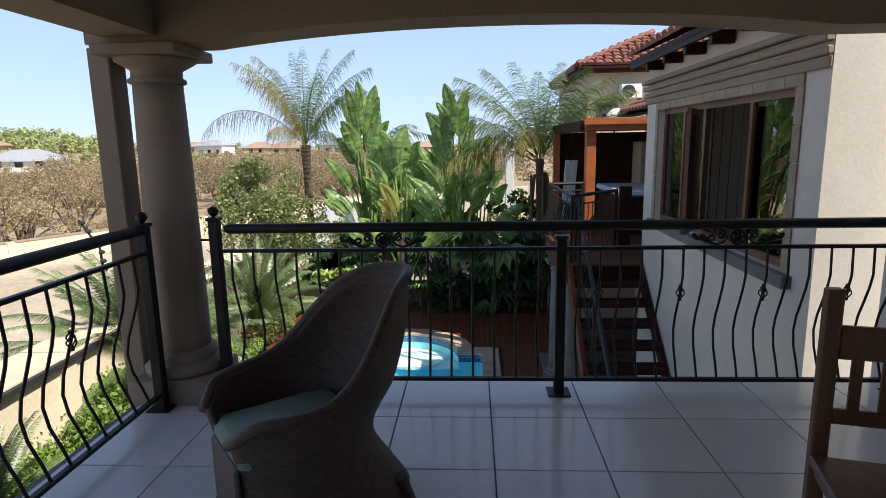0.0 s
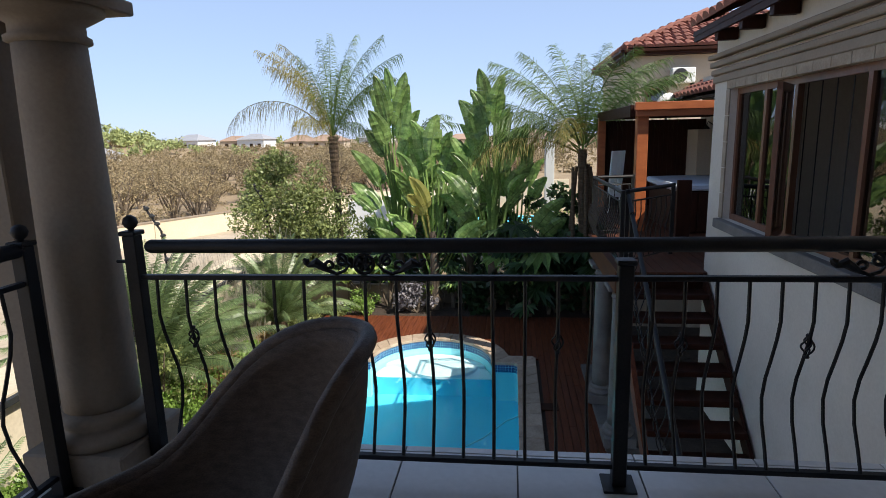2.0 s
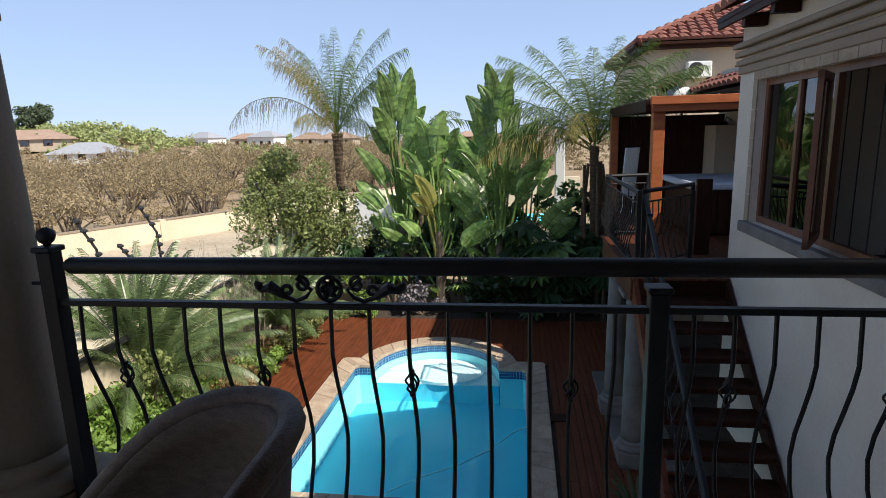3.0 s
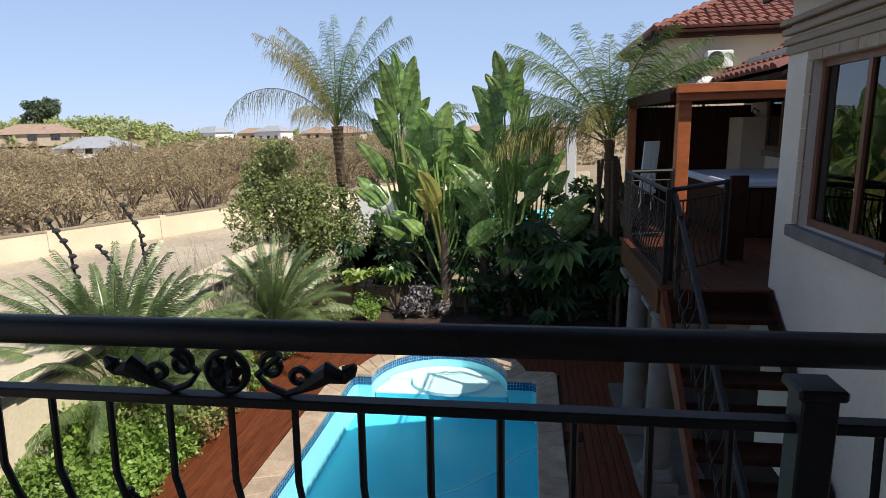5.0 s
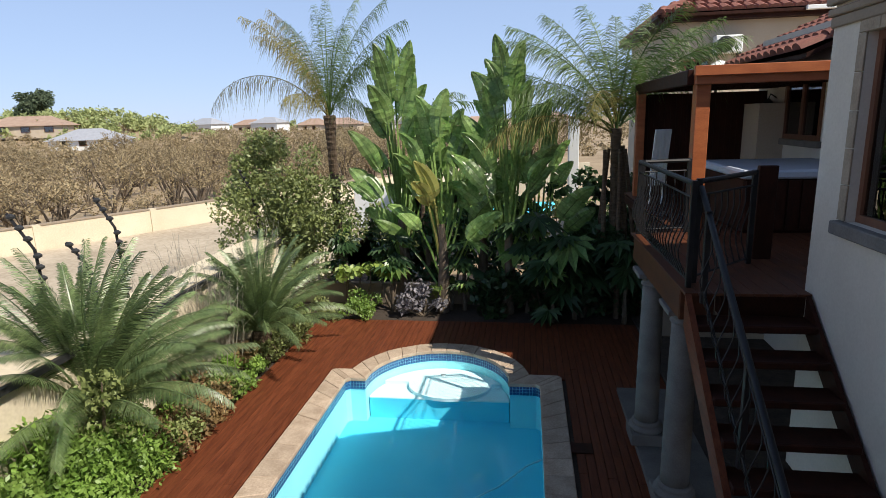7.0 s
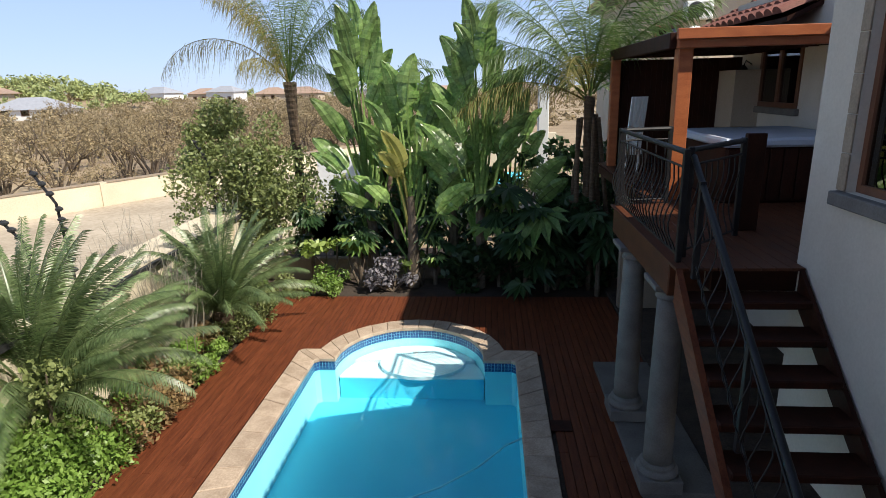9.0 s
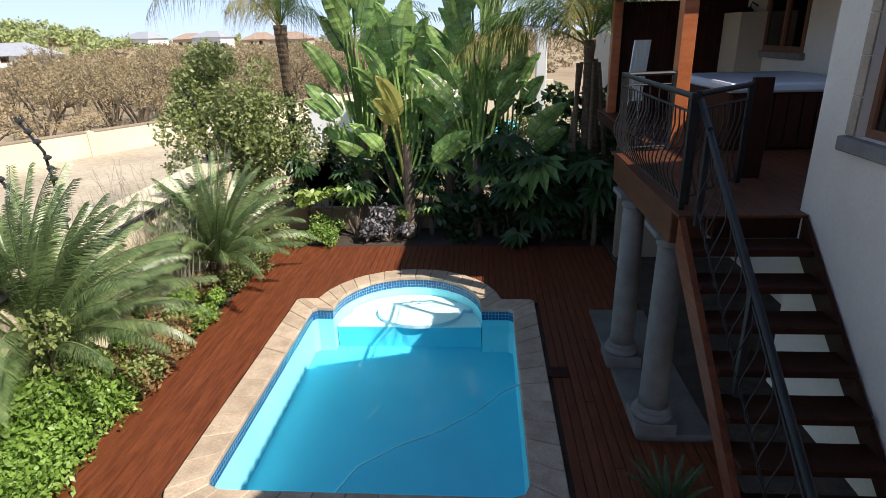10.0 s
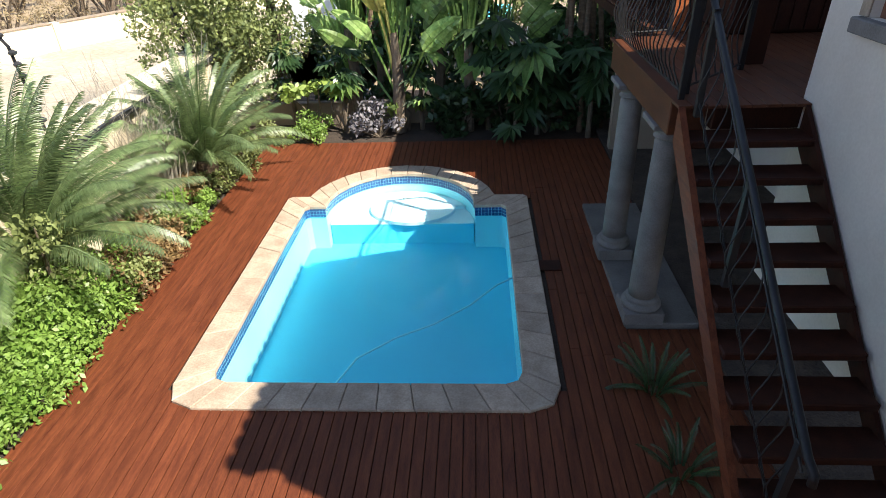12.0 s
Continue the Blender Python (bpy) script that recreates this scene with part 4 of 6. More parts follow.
def wicker_chair():
    """A high-backed tub chair: one woven shell that sweeps from low arms up to a tall oval back, on a flared skirt."""
    t = thing("wicker_chair", (0.135, 1.54, 0.0), "brown woven wicker tub chair with tall back and green cushion", "chair")
    m = pose(0.135, 1.54, 0, 0, 0, 38)
    nu, nv = 40, 18
    verts, faces = [], []
    for i in range(nu + 1):
        a = math.radians(-146 + 292 * i / nu)
        c = math.cos(a)
        top = 0.64 + 0.46 * (1 / (1 + math.exp(-(c - 0.42) * 6.5))) - 0.10 / (1 + math.exp((c + 0.72) * 20))
        for j in range(nv + 1):
            v = j / nv
            z = 0.05 + (top - 0.05) * v
            waist = 1.0 - 0.16 * math.sin(math.pi * min(1, z / 0.62)) + 0.05 * max(0, z - 0.6)
            rx, ry = 0.40 * waist, 0.36 * waist
            lean = 0.03 * max(0.0, z - 0.40) ** 1.15 * (0.6 + 0.4 * c) / 0.77 + 0.10 * (1 - min(1, z / 0.5)) * max(0, c)
            pinch = 1.0 - 0.42 * max(0.0, (z - 0.75) / 0.45) ** 2
            swell = max(0.0, c) * (0.07 / (1 + math.exp(-(z - 0.78) * 12)) - 0.085 * math.exp(-((z - 0.42) / 0.2) ** 2))
            verts.append((rx * c * 1.15 + lean + swell, ry * math.sin(a) * pinch, z))
    for i in range(nu):
        for j in range(nv):
            k = i * (nv + 1) + j
            faces.append((k, k + nv + 1, k + nv + 2, k + 1))
    me = pydata("shell", verts, faces)
    bm = bmesh.new()
    bm.from_mesh(me)
    bpy.data.meshes.remove(me)
    bmesh.ops.transform(bm, matrix=m, verts=bm.verts)
    bmesh.ops.recalc_face_normals(bm, faces=bm.faces)
    bmesh.ops.solidify(bm, geom=bm.faces, thickness=0.035)
    part("shell", bm, WEAVE, t, "", True)
    rim = []
    for i in range(nu + 1):
        rim.append(m @ Vector(verts[i * (nv + 1) + nv]))
    part("rolled_rim", tube(bmesh.new(), rim, 0.026, 8), WEAVE, t, "", True)
    part("front_panel", boxed(-0.345, -0.315, -0.185, 0.185, 0.05, 0.43, 0.012, m), WEAVE, t)
    part("seat", boxed(-0.27, 0.26, -0.21, 0.21, 0.36, 0.40, 0.015, m), WEAVE, t)
    bm = bmesh.new()
    box(bm, -0.33, 0.24, -0.22, 0.22, 0.40, 0.505, 0.035, m)
    part("cushion", bm, CUSHION, t, "soft green seat cushion", True)
    for x, y in ((-0.26, -0.16), (-0.26, 0.16), (0.44, -0.2), (0.44, 0.2)):
        p = [m @ Vector((x * 0.9, y, 0.14)), m @ Vector((x * 1.02, y * 1.05, 0.0))]
        part("leg", tube(bmesh.new(), p, [0.03, 0.022], 8), WICKER, t)


WEAVE = surface("woven_rattan", (0.050, 0.034, 0.026), (0.12, 0.085, 0.066), 0.55, 30, 190, 0.8, stretch=(1, 1, 2.2), depth=0.006)
wicker_chair()


def wooden_chair():
    t = thing("wooden_chair", (2.35, 1.15, 0.0), "dark stained wooden chair with plain square back posts", "chair")
    m = pose(2.44, 1.02, 0, 0, 0, -14)
    for x in (-0.25, 0.25):
        part("back_post", boxed(x - 0.03, x + 0.03, 0.20, 0.25, 0.0, 1.13, 0.006, m), OAK, t)
        part("front_leg", boxed(x - 0.025, x + 0.025, -0.22, -0.17, 0.0, 0.45, 0.005, m), OAK, t)
        part("side_rail", boxed(x - 0.012, x + 0.012, -0.17, 0.20, 0.38, 0.44, 0.003, m), OAK, t)
    part("top_rail", boxed(-0.22, 0.22, 0.212, 0.238, 0.86, 0.99, 0.006, m), OAK, t)
    part("lower_rail", boxed(-0.22, 0.22, 0.212, 0.238, 0.60, 0.66, 0.006, m), OAK, t)
    for k in range(4):
        x = -0.15 + 0.1 * k
        part("back_slat", boxed(x - 0.02, x + 0.02, 0.218, 0.232, 0.66, 0.86, 0.002, m), OAK, t)
    part("seat", boxed(-0.29, 0.29, -0.25, 0.20, 0.44, 0.475, 0.01, m), OAK, t)


wooden_chair()

# ---- plants ----
plan = PALM_PLAN
PALM_LEAF = surface("palm_leaf", (0.06, 0.115, 0.024), (0.16, 0.235, 0.06), 0.5, 3, 30, 0.1, vary=0.3, leafy=0.3)
PALM_DRY = surface("dry_palm_leaf", (0.17, 0.15, 0.035), (0.31, 0.27, 0.075), 0.75, 3, 30, 0.1, vary=0.3, leafy=0.25)
CYCAD_LEAF = surface("cycad_leaf", (0.075, 0.125, 0.045), (0.23, 0.30, 0.125), 0.36, 3, 30, 0.1, vary=0.6, leafy=0.2)
BANANA_LEAF = surface("wild_banana_leaf", (0.12, 0.235, 0.05), (0.33, 0.46, 0.15), 0.3, 2, 20, 0.15, vary=0.6, leafy=0.4)
YELLOW_LEAF = surface("yellowing_leaf", (0.42, 0.40, 0.10), (0.52, 0.48, 0.16), 0.5, 3, 30, 0.1, vary=0.2, leafy=0.35)
YELLOW_GREEN = surface("yellow_green_leaf", (0.20, 0.28, 0.05), (0.36, 0.46, 0.12), 0.45, 3, 30, 0.1, vary=0.4, leafy=0.35)
# Leaf green darkened to hold the shade of the border.
SHADE_LEAF = surface("shade_darkened_leaf", (0.024, 0.06, 0.02), (0.062, 0.115, 0.04), 0.4, 3, 30, 0.15, vary=0.3, leafy=0.25)
BUSH_LEAF = surface("shrub_leaf", (0.125, 0.16, 0.048), (0.285, 0.32, 0.12), 0.5, 3, 30, 0.1, vary=0.4, leafy=0.3)
HEDGE_LEAF = surface("bright_ground_cover_leaf", (0.14, 0.25, 0.04), (0.27, 0.40, 0.09), 0.45, 3, 30, 0.1, vary=0.35, leafy=0.3)
RED_LEAF = surface("russet_leaf", (0.22, 0.13, 0.06), (0.34, 0.24, 0.10), 0.6, 3, 30, 0.1, vary=0.4, leafy=0.25)
THORN_LEAF = surface("dry_acacia_leaf", (0.25, 0.19, 0.105), (0.40, 0.32, 0.185), 0.8, 0.5, 20, 0.1, vary=0.4, leafy=0.25)
GREEN_FAR = surface("far_tree_leaf", (0.24, 0.28, 0.11), (0.40, 0.44, 0.19), 0.8, 0.2, 10, 0.1, vary=0.35, leafy=0.25)
BARK = surface("rough_bark", (0.10, 0.075, 0.05), (0.20, 0.155, 0.11), 0.9, 8, 60, 0.8, depth=0.03)
PALM_BARK = surface("palm_trunk", (0.075, 0.048, 0.028), (0.17, 0.115, 0.07), 0.9, 6, 50, 0.8, stretch=(1, 1, 4), depth=0.03)
DRYGRASS = surface("dead_grey_stems", (0.32, 0.28, 0.22), (0.46, 0.42, 0.34), 0.9, 4, 40, 0.1, vary=0.25)


def frond_mesh(base, az, el, length, droop, leaf, n, width, lift=0.5, hang=0.2, seed=0, bare=0.12, plume=0.0):
    """A feather frond: a drooping midrib with a row of narrow leaflets on each side."""
    rnd = random.Random(seed)
    verts, faces = [], []
    p = Vector(base)
    side = Vector((-math.sin(az), math.cos(az), 0))
    steps, pts = 24, []
    for k in range(steps + 1):
        s = k / steps
        e = el - droop * s ** 1.35
        d = Vector((math.cos(az) * math.cos(e), math.sin(az) * math.cos(e), math.sin(e)))
        pts.append((p.copy(), d))
        p = p + d * (length / steps)
    for k in range(steps):
        (a, d), (b, d2) = pts[k], pts[k + 1]
        r0, r1 = 0.012 * length ** 0.5 * (1 - k / steps) + 0.003, 0.012 * length ** 0.5 * (1 - (k + 1) / steps) + 0.003
        i = len(verts)
        up = side.cross(d)
        verts += [a + side * r0, a - side * r0, a + up * r0 * 1.4, b + side * r1, b - side * r1, b + up * r1 * 1.4]
        faces += [(i, i + 3, i + 5, i + 2), (i + 2, i + 5, i + 4, i + 1), (i + 1, i + 4, i + 3, i)]
    for j in range(n):
        s = bare + (1 - bare) * (j + 0.5) / n
        k = min(steps - 1, int(s * steps))
        a, d = pts[k]
        q = a.lerp(pts[k + 1][0], s * steps - k)
        up = side.cross(d)
        ll = leaf * (0.35 + 0.65 * math.sin(math.pi * min(1, (s - bare) / (1 - bare) * 0.86 + 0.12))) * (rnd.uniform(0.6, 1.15) if plume else rnd.uniform(0.85, 1.1))
        fwd = 0.35 + 0.9 * s
        for sg in (-1, 1):
            if plume and rnd.random() < 0.12:
                continue
            dr = (side * sg + d * fwd + up * (lift + rnd.uniform(-0.25, 0.25) * lift + rnd.uniform(-1, 1) * plume)).normalized()
            w = d * width * 0.5
            mid, tip = q + dr * ll * 0.55, q + dr * ll - Vector((0, 0, hang * ll * rnd.uniform(0.6, 1.3)))
            i = len(verts)
            verts += [q - w * 0.6, q + w * 0.6, mid + w - Vector((0, 0, hang * ll * 0.2)), mid - w - Vector((0, 0, hang * ll * 0.2)), tip]
            faces += [(i, i + 1, i + 2, i + 3), (i + 3, i + 2, i + 4)]
    return pydata("frond", verts, faces)


def trunk_mesh(pts, rs, rings=0.0):
    bm = bmesh.new()
    out, rr = [], []
    for k in range(len(pts) - 1):
        a, b = Vector(pts[k]), Vector(pts[k + 1])
        n = max(2, int((b - a).length / 0.09)) if rings else 4
        for i in range(n):
            out.append(a.lerp(b, i / n))
            rr.append((rs[k] + (rs[k + 1] - rs[k]) * i / n) * (1 + rings * (i % 2)))
    out.append(Vector(pts[-1]))
    rr.append(rs[-1])
    return tube(bm, out, rr, 12)


def feather_palm(name, base, crown, specs, leaf, n, label, r=0.16, hang=0.5, seed=1, width=0.03):
    t = thing(name, base, label, "palm tree")
    b, c = Vector(base), Vector(crown)
    part("trunk", trunk_mesh([b, b.lerp(c, 0.5) + Vector((0.04, 0, 0)), b.lerp(c, 0.82), c], [r * 1.2, r * 0.9, r * 0.95, r * 1.3], 0.12), PALM_BARK, t)
    for k, (az, el, length, droop, dry) in enumerate(specs):
        part("frond", frond_mesh(c + Vector((0.05 * math.cos(radians(az)), 0.05 * math.sin(radians(az)), random.uniform(-0.1, 0.15))), radians(az), radians(el), length, radians(droop), leaf, n, width, 0.2, hang, seed * 100 + k, 0.12, 0.85), PALM_DRY if dry else PALM_LEAF, t)
    return t


rnd = random.Random(5)
specA = [(180, 52, 5.6, 118, True), (174, 72, 4.3, 62, True), (165, 78, 4.6, 48, True), (120, 84, 4.5, 32, False), (60, 83, 4.6, 34, False), (20, 78, 4.7, 42, False), (5, 68, 4.5, 50, False), (-15, 60, 3.8, 60, False), (-60, 70, 4.2, 66, False), (-100, 74, 4.0, 64, False), (205, 72, 4.5, 52, True), (90, 72, 4.4, 56, False), (150, 74, 3.8, 50, True), (30, 66, 3.8, 60, False), (250, 45, 2.6, 80, True), (320, 35, 2.6, 80, False), (190, 76, 4.2, 44, True), (100, 88, 4.4, 20, False)]
feather_palm("feather_palm", (-6.25, 23.4, -5.4), (-6.25, 23.4, 1.75), specA, 0.74, 120, "tall feather palm with a yellowing arching crown beyond the garden", 0.17, 1.3, 3, 0.017)
plan = GARDEN_PLAN
specB = [(175, 48, 2.5, 55, False), (165, 62, 2.6, 46, False), (150, 72, 2.4, 42, False), (195, 34, 2.6, 95, False), (205, 26, 2.5, 72, True), (215, 44, 2.3, 80, False), (120, 78, 2.3, 36, False), (60, 78, 2.3, 40, False), (30, 66, 2.3, 52, False), (8, 54, 2.5, 52, False), (-12, 42, 2.3, 58, False), (-30, 62, 2.2, 68, False), (-90, 66, 2.1, 90, False), (-60, 74, 2.3, 60, False), (90, 82, 2.0, 20, False), (250, 68, 2.2, 95, False), (-110, 44, 2.0, 100, True), (140, 34, 2.2, 80, False), (40, 24, 1.9, 70, False), (185, 60, 2.4, 60, False), (0, 68, 2.3, 50, False)]
feather_palm("feather_palm", (2.36, 12.95, GROUND), (2.40, 12.75, 1.2), specB, 0.50, 120, "young feather palm with several stems beside the raised deck", 0.07, 0.6, 4, 0.013)
part("stem", trunk_mesh([(2.7, 13.1, GROUND), (2.62, 12.95, -0.6), (2.52, 12.85, 0.9)], [0.06, 0.055, 0.045], 0.1), PALM_BARK, bpy.data.objects["feather_palm.001"])
for sx, sy, tx, ty in ((2.1, 13.15, 2.3, 12.85), (2.9, 12.9, 2.55, 12.7), (2.5, 12.7, 2.45, 12.6), (2.25, 12.8, 2.2, 12.6)):
    part("stem", trunk_mesh([(sx, sy, GROUND), (sx * 0.6 + tx * 0.4, sy * 0.6 + ty * 0.4, -0.7), (tx, ty, 0.85)], [0.05, 0.042, 0.03], 0.1), PALM_BARK, bpy.data.objects["feather_palm.001"])
specC = [(az, rnd.uniform(30, 70), rnd.uniform(1.6, 2.2), rnd.uniform(60, 100), False) for az in range(0, 360, 40)]
feather_palm("feather_palm", (-2.3, 20.0, ROAD_Z), (-2.3, 20.0, 1.2), specC, 0.4, 40, "small feather palm half hidden behind the wild bananas", 0.12, 0.5, 6)


def cycad(base, size, count, seed, label, leaf=None, drop=0.0):
    t = thing("cycad", base, label, "cycad", "cycads")
    b = Vector(base)
    foot = b - Vector((0, 0, drop))
    part("trunk", trunk_mesh([foot, b + Vector((0, 0, 0.2 * size))], [0.12 * size, 0.1 * size], 0.08), PALM_BARK, t)
    r = random.Random(seed)
    for k in range(count):
        u = (k + 0.5) / count
        az = k * 2.39996 + r.uniform(-0.2, 0.2)
        el = radians(88 - 60 * u ** 1.4 + r.uniform(-7, 7))
        part("frond", frond_mesh(b + Vector((0.06 * math.cos(az), 0.06 * math.sin(az), 0.2 * size)), az, el, size * r.uniform(1.05, 1.35) * (0.98 - 0.08 * u), radians(r.uniform(40, 100) * (0.6 + 0.35 * u)), 0.13 * size, 104, 0.0078 * size, 0.7, 0.25, seed * 50 + k, 0.1), leaf or CYCAD_LEAF, t)


plan = CYCAD_PLAN
cycad((-4.25, 8.0, GROUND), 1.72, 80, 11, "large cycad with arching feathery fronds beside the deck", drop=0.3)
cycad((-3.5, 10.95, GROUND), 1.45, 56, 12, "cycad with stiff arching fronds at the deck corner", drop=0.3)
cycad((-4.6, 9.7, GROUND), 1.2, 36, 13, "cycad behind the larger one near the boundary wall", drop=0.3)
cycad((-3.75, 4.4, GROUND), 0.95, 34, 14, "cycad growing below the balcony corner", drop=0.3)
plan = GARDEN_PLAN
# Shade by the stairs is put in through the darker leaf colour.
cycad((2.12, 6.3, GROUND), 0.36, 18, 15, "small cycad beside the stairs, shade darkened into its leaf colour", SHADE_LEAF)
cycad((2.10, 5.5, GROUND), 0.32, 14, 16, "small cycad beside the stairs, shade darkened into its leaf colour", SHADE_LEAF)


def banana_leaf(root, top, az, tilt, length, width, seed):
    """A paddle leaf with a folded, torn blade: segments hang at their own angle from the midrib."""
    r = random.Random(seed)
    verts, faces = [], []
    d0 = Vector((math.cos(az) * math.sin(tilt), math.sin(az) * math.sin(tilt), math.cos(tilt)))
    face_dir = Vector((r.uniform(-0.5, 0.5), -1.0, r.uniform(-0.1, 0.5)))
    side = d0.cross(face_dir).normalized()
    nrm = side.cross(d0).normalized()
    n, p = 14, Vector(top)
    bend = r.uniform(0.3, 0.9)
    mid = []
    for k in range(n + 1):
        s = k / n
        d = (d0 - nrm * 0.0 + Vector((math.cos(az), math.sin(az), -0.8)) * bend * s * s * 0.6).normalized()
        mid.append(p.copy())
        p = p + d * length / n
    prof = [width * (math.sin(math.pi * min(1.0, 0.06 + 0.94 * (k / n) ** 0.8)) ** 0.55) * (1 - 0.15 * k / n) for k in range(n + 1)]
    prof[-1] = 0.01
    for sg in (-1, 1):
        fold = r.uniform(0.05, 0.4)
        tear = 0.0
        for k in range(n):
            if r.random() < 0.35:
                tear = r.uniform(-0.25, 0.35)
            a, b = mid[k], mid[k + 1]
            sd = (side * sg * math.cos(fold + tear) + nrm * -math.sin(fold + tear) * 0.8)
            g = 0.0 if r.random() < 0.6 else 0.02
            i = len(verts)
            e0 = a + sd * prof[k] + (b - a) * (0.35 + g)
            e1 = b + sd * prof[k + 1] + (b - a) * (0.35 - g)
            m0, m1 = a + (e0 - a) * 0.5 + nrm * 0.02, b + (e1 - b) * 0.5 + nrm * 0.02
            verts += [a, b, m1, m0, e1, e0]
            faces += [(i, i + 1, i + 2, i + 3), (i + 3, i + 2, i + 4, i + 5)]
    rr = Vector(root)
    pts = [rr, rr.lerp(Vector(top), 0.5) + Vector((0.03, 0, 0.0)), Vector(top)] + mid[1::3]
    for k in range(len(pts) - 1):
        a, b = pts[k], pts[k + 1]
        w = 0.028 * (1 - 0.12 * k)
        i = len(verts)
        for q in (a, b):
            verts += [q + Vector((w, 0, 0)), q + Vector((-w * 0.5, w * 0.8, 0)), q + Vector((-w * 0.5, -w * 0.8, 0))]
        faces += [(i + j, i + (j + 1) % 3, i + 3 + (j + 1) % 3, i + 3 + j) for j in range(3)]
    return pydata("leaf", verts, faces)


def wild_banana(base, leaves, seed, label):
    t = thing("wild_banana", base, label, "wild banana", "wild bananas")
    r = random.Random(seed)
    b = Vector(base)
    part("stem", trunk_mesh([b, b + Vector((0.05, 0, 1.0)), b + Vector((0.0, 0, 1.9))], [0.13, 0.11, 0.08], 0.06), BARK, t)
    for k, (dx, z, tilt, az, length, yellow) in enumerate(leaves):
        top = Vector((b.x + dx, b.y + r.uniform(-0.3, 0.3), z))
        root = b + Vector((dx * 0.15, 0, min(1.9, max(0.2, (z - b.z) * 0.45))))
        part("leaf", banana_leaf(root, top, radians(az), radians(tilt), length, length * r.uniform(0.19, 0.27), seed * 40 + k), YELLOW_LEAF if yellow else BANANA_LEAF, t)


def fan(n, low, high, seed, spread=0.42):
    """Leaves of one fan, from the low outer ones to the upright top ones."""
    r = random.Random(seed)
    out = []
    for k in range(n):
        u = k / (n - 1)
        sg = 1 if k % 2 else -1
        ln = r.uniform(0.7, 1.05) * (0.92 + 0.12 * u)
        out.append((sg * (0.06 + spread * (1 - u) ** 0.8) * r.uniform(0.6, 1.2), low + (high - low) * u - ln * 0.85 + r.uniform(-0.1, 0.1), 4 + 42 * (1 - u) ** 1.2 + r.uniform(-3, 6), (0 if sg > 0 else 180) + r.uniform(-35, 35), ln, False))
    return out


plan = sheet(1.25)
wild_banana((-1.80, 14.5, GROUND - 0.36), fan(21, 0.3, 3.05, 1), 21, "tall wild banana clump with upright torn paddle leaves")
wild_banana((-0.85, 13.9, GROUND - 0.36), fan(16, -0.3, 1.95, 2, 0.55) + [(-0.1, -0.1, 25, 230, 0.9, True), (-0.15, -0.5, 50, 260, 0.75, True), (-0.2, -0.25, 35, 250, 0.8, True)], 22, "wild banana clump with broad green and yellowing leaves")
wild_banana((0.52, 13.9, GROUND - 0.36), fan(21, 0.1, 2.85, 3), 23, "tall wild banana clump with dark torn leaves")
wild_banana((1.1, 14.5, GROUND - 0.36), fan(12, -0.5, 1.75, 4, 0.5), 24, "lower wild banana clump behind the others")
wild_banana((-1.35, 15.2, GROUND - 0.36), fan(10, -0.3, 1.6, 5, 0.6), 25, "lower wild banana clump behind the others")
wild_banana((-0.1, 14.9, GROUND - 0.36), fan(10, -0.4, 1.7, 6, 0.6), 26, "lower wild banana clump behind the others")


def leaf_cloud(name, blobs, count, size, seed, squash=1.0, shell=0.55):
    """Many small pointed leaves, scattered through soft blobs, facing every way."""
    r = np.random.RandomState(seed)
    vol = np.array([b[3] ** 2 for b in blobs])
    which = r.choice(len(blobs), count, p=vol / vol.sum())
    B = np.array(blobs)[which]
    d = r.normal(size=(count, 3))
    d /= np.linalg.norm(d, axis=1)[:, None]
    rad = B[:, 3] * (shell + (1 - shell) * r.rand(count)) * (0.82 + 0.36 * r.rand(count))
    c = B[:, :3] + d * rad[:, None] * np.array([1, 1, squash])
    u = r.normal(size=(count, 3)) + d * 0.4
    u /= np.linalg.norm(u, axis=1)[:, None]
    w = np.cross(u, r.normal(size=(count, 3)))
    w /= np.linalg.norm(w, axis=1)[:, None]
    s = size * (0.6 + 0.8 * r.rand(count))[:, None]
    V = np.stack([c - u * s * 0.5, c + w * s * 0.27, c + u * s * 0.5, c - w * s * 0.27], 1).reshape(-1, 3)
    me = bpy.data.meshes.new(name)
    me.from_pydata(V.tolist(), [], np.arange(count * 4).reshape(-1, 4).tolist())
    return me


def shrub(name, base, blobs, count, size, mat, label, category, seed, stems=5, squash=1.0, group=""):
    t = thing(name, base, label, category, group)
    b = Vector(base)
    r = random.Random(seed)
    for k in range(stems):
        q = blobs[k % len(blobs)]
        e = Vector(q[:3]) + Vector((r.uniform(-0.3, 0.3), r.uniform(-0.3, 0.3), r.uniform(-0.2, 0.3))) * q[3]
        part("stem", tube(bmesh.new(), [b, b.lerp(e, 0.5) + Vector((r.uniform(-0.1, 0.1), r.uniform(-0.1, 0.1), 0.05)), e], [0.03, 0.02, 0.008], 6), BARK, t)
    ob = part("crown", leaf_cloud("crown", blobs, count, size, seed, squash), mat, t)
    return t


plan = CYCAD_PLAN
r5 = random.Random(9)
bl = [(-4.3 + r5.uniform(-1.0, 1.15), 14.4 + r5.uniform(-0.8, 0.6), r5.uniform(-1.5, 0.85), r5.uniform(0.25, 0.55)) for k in range(34)]
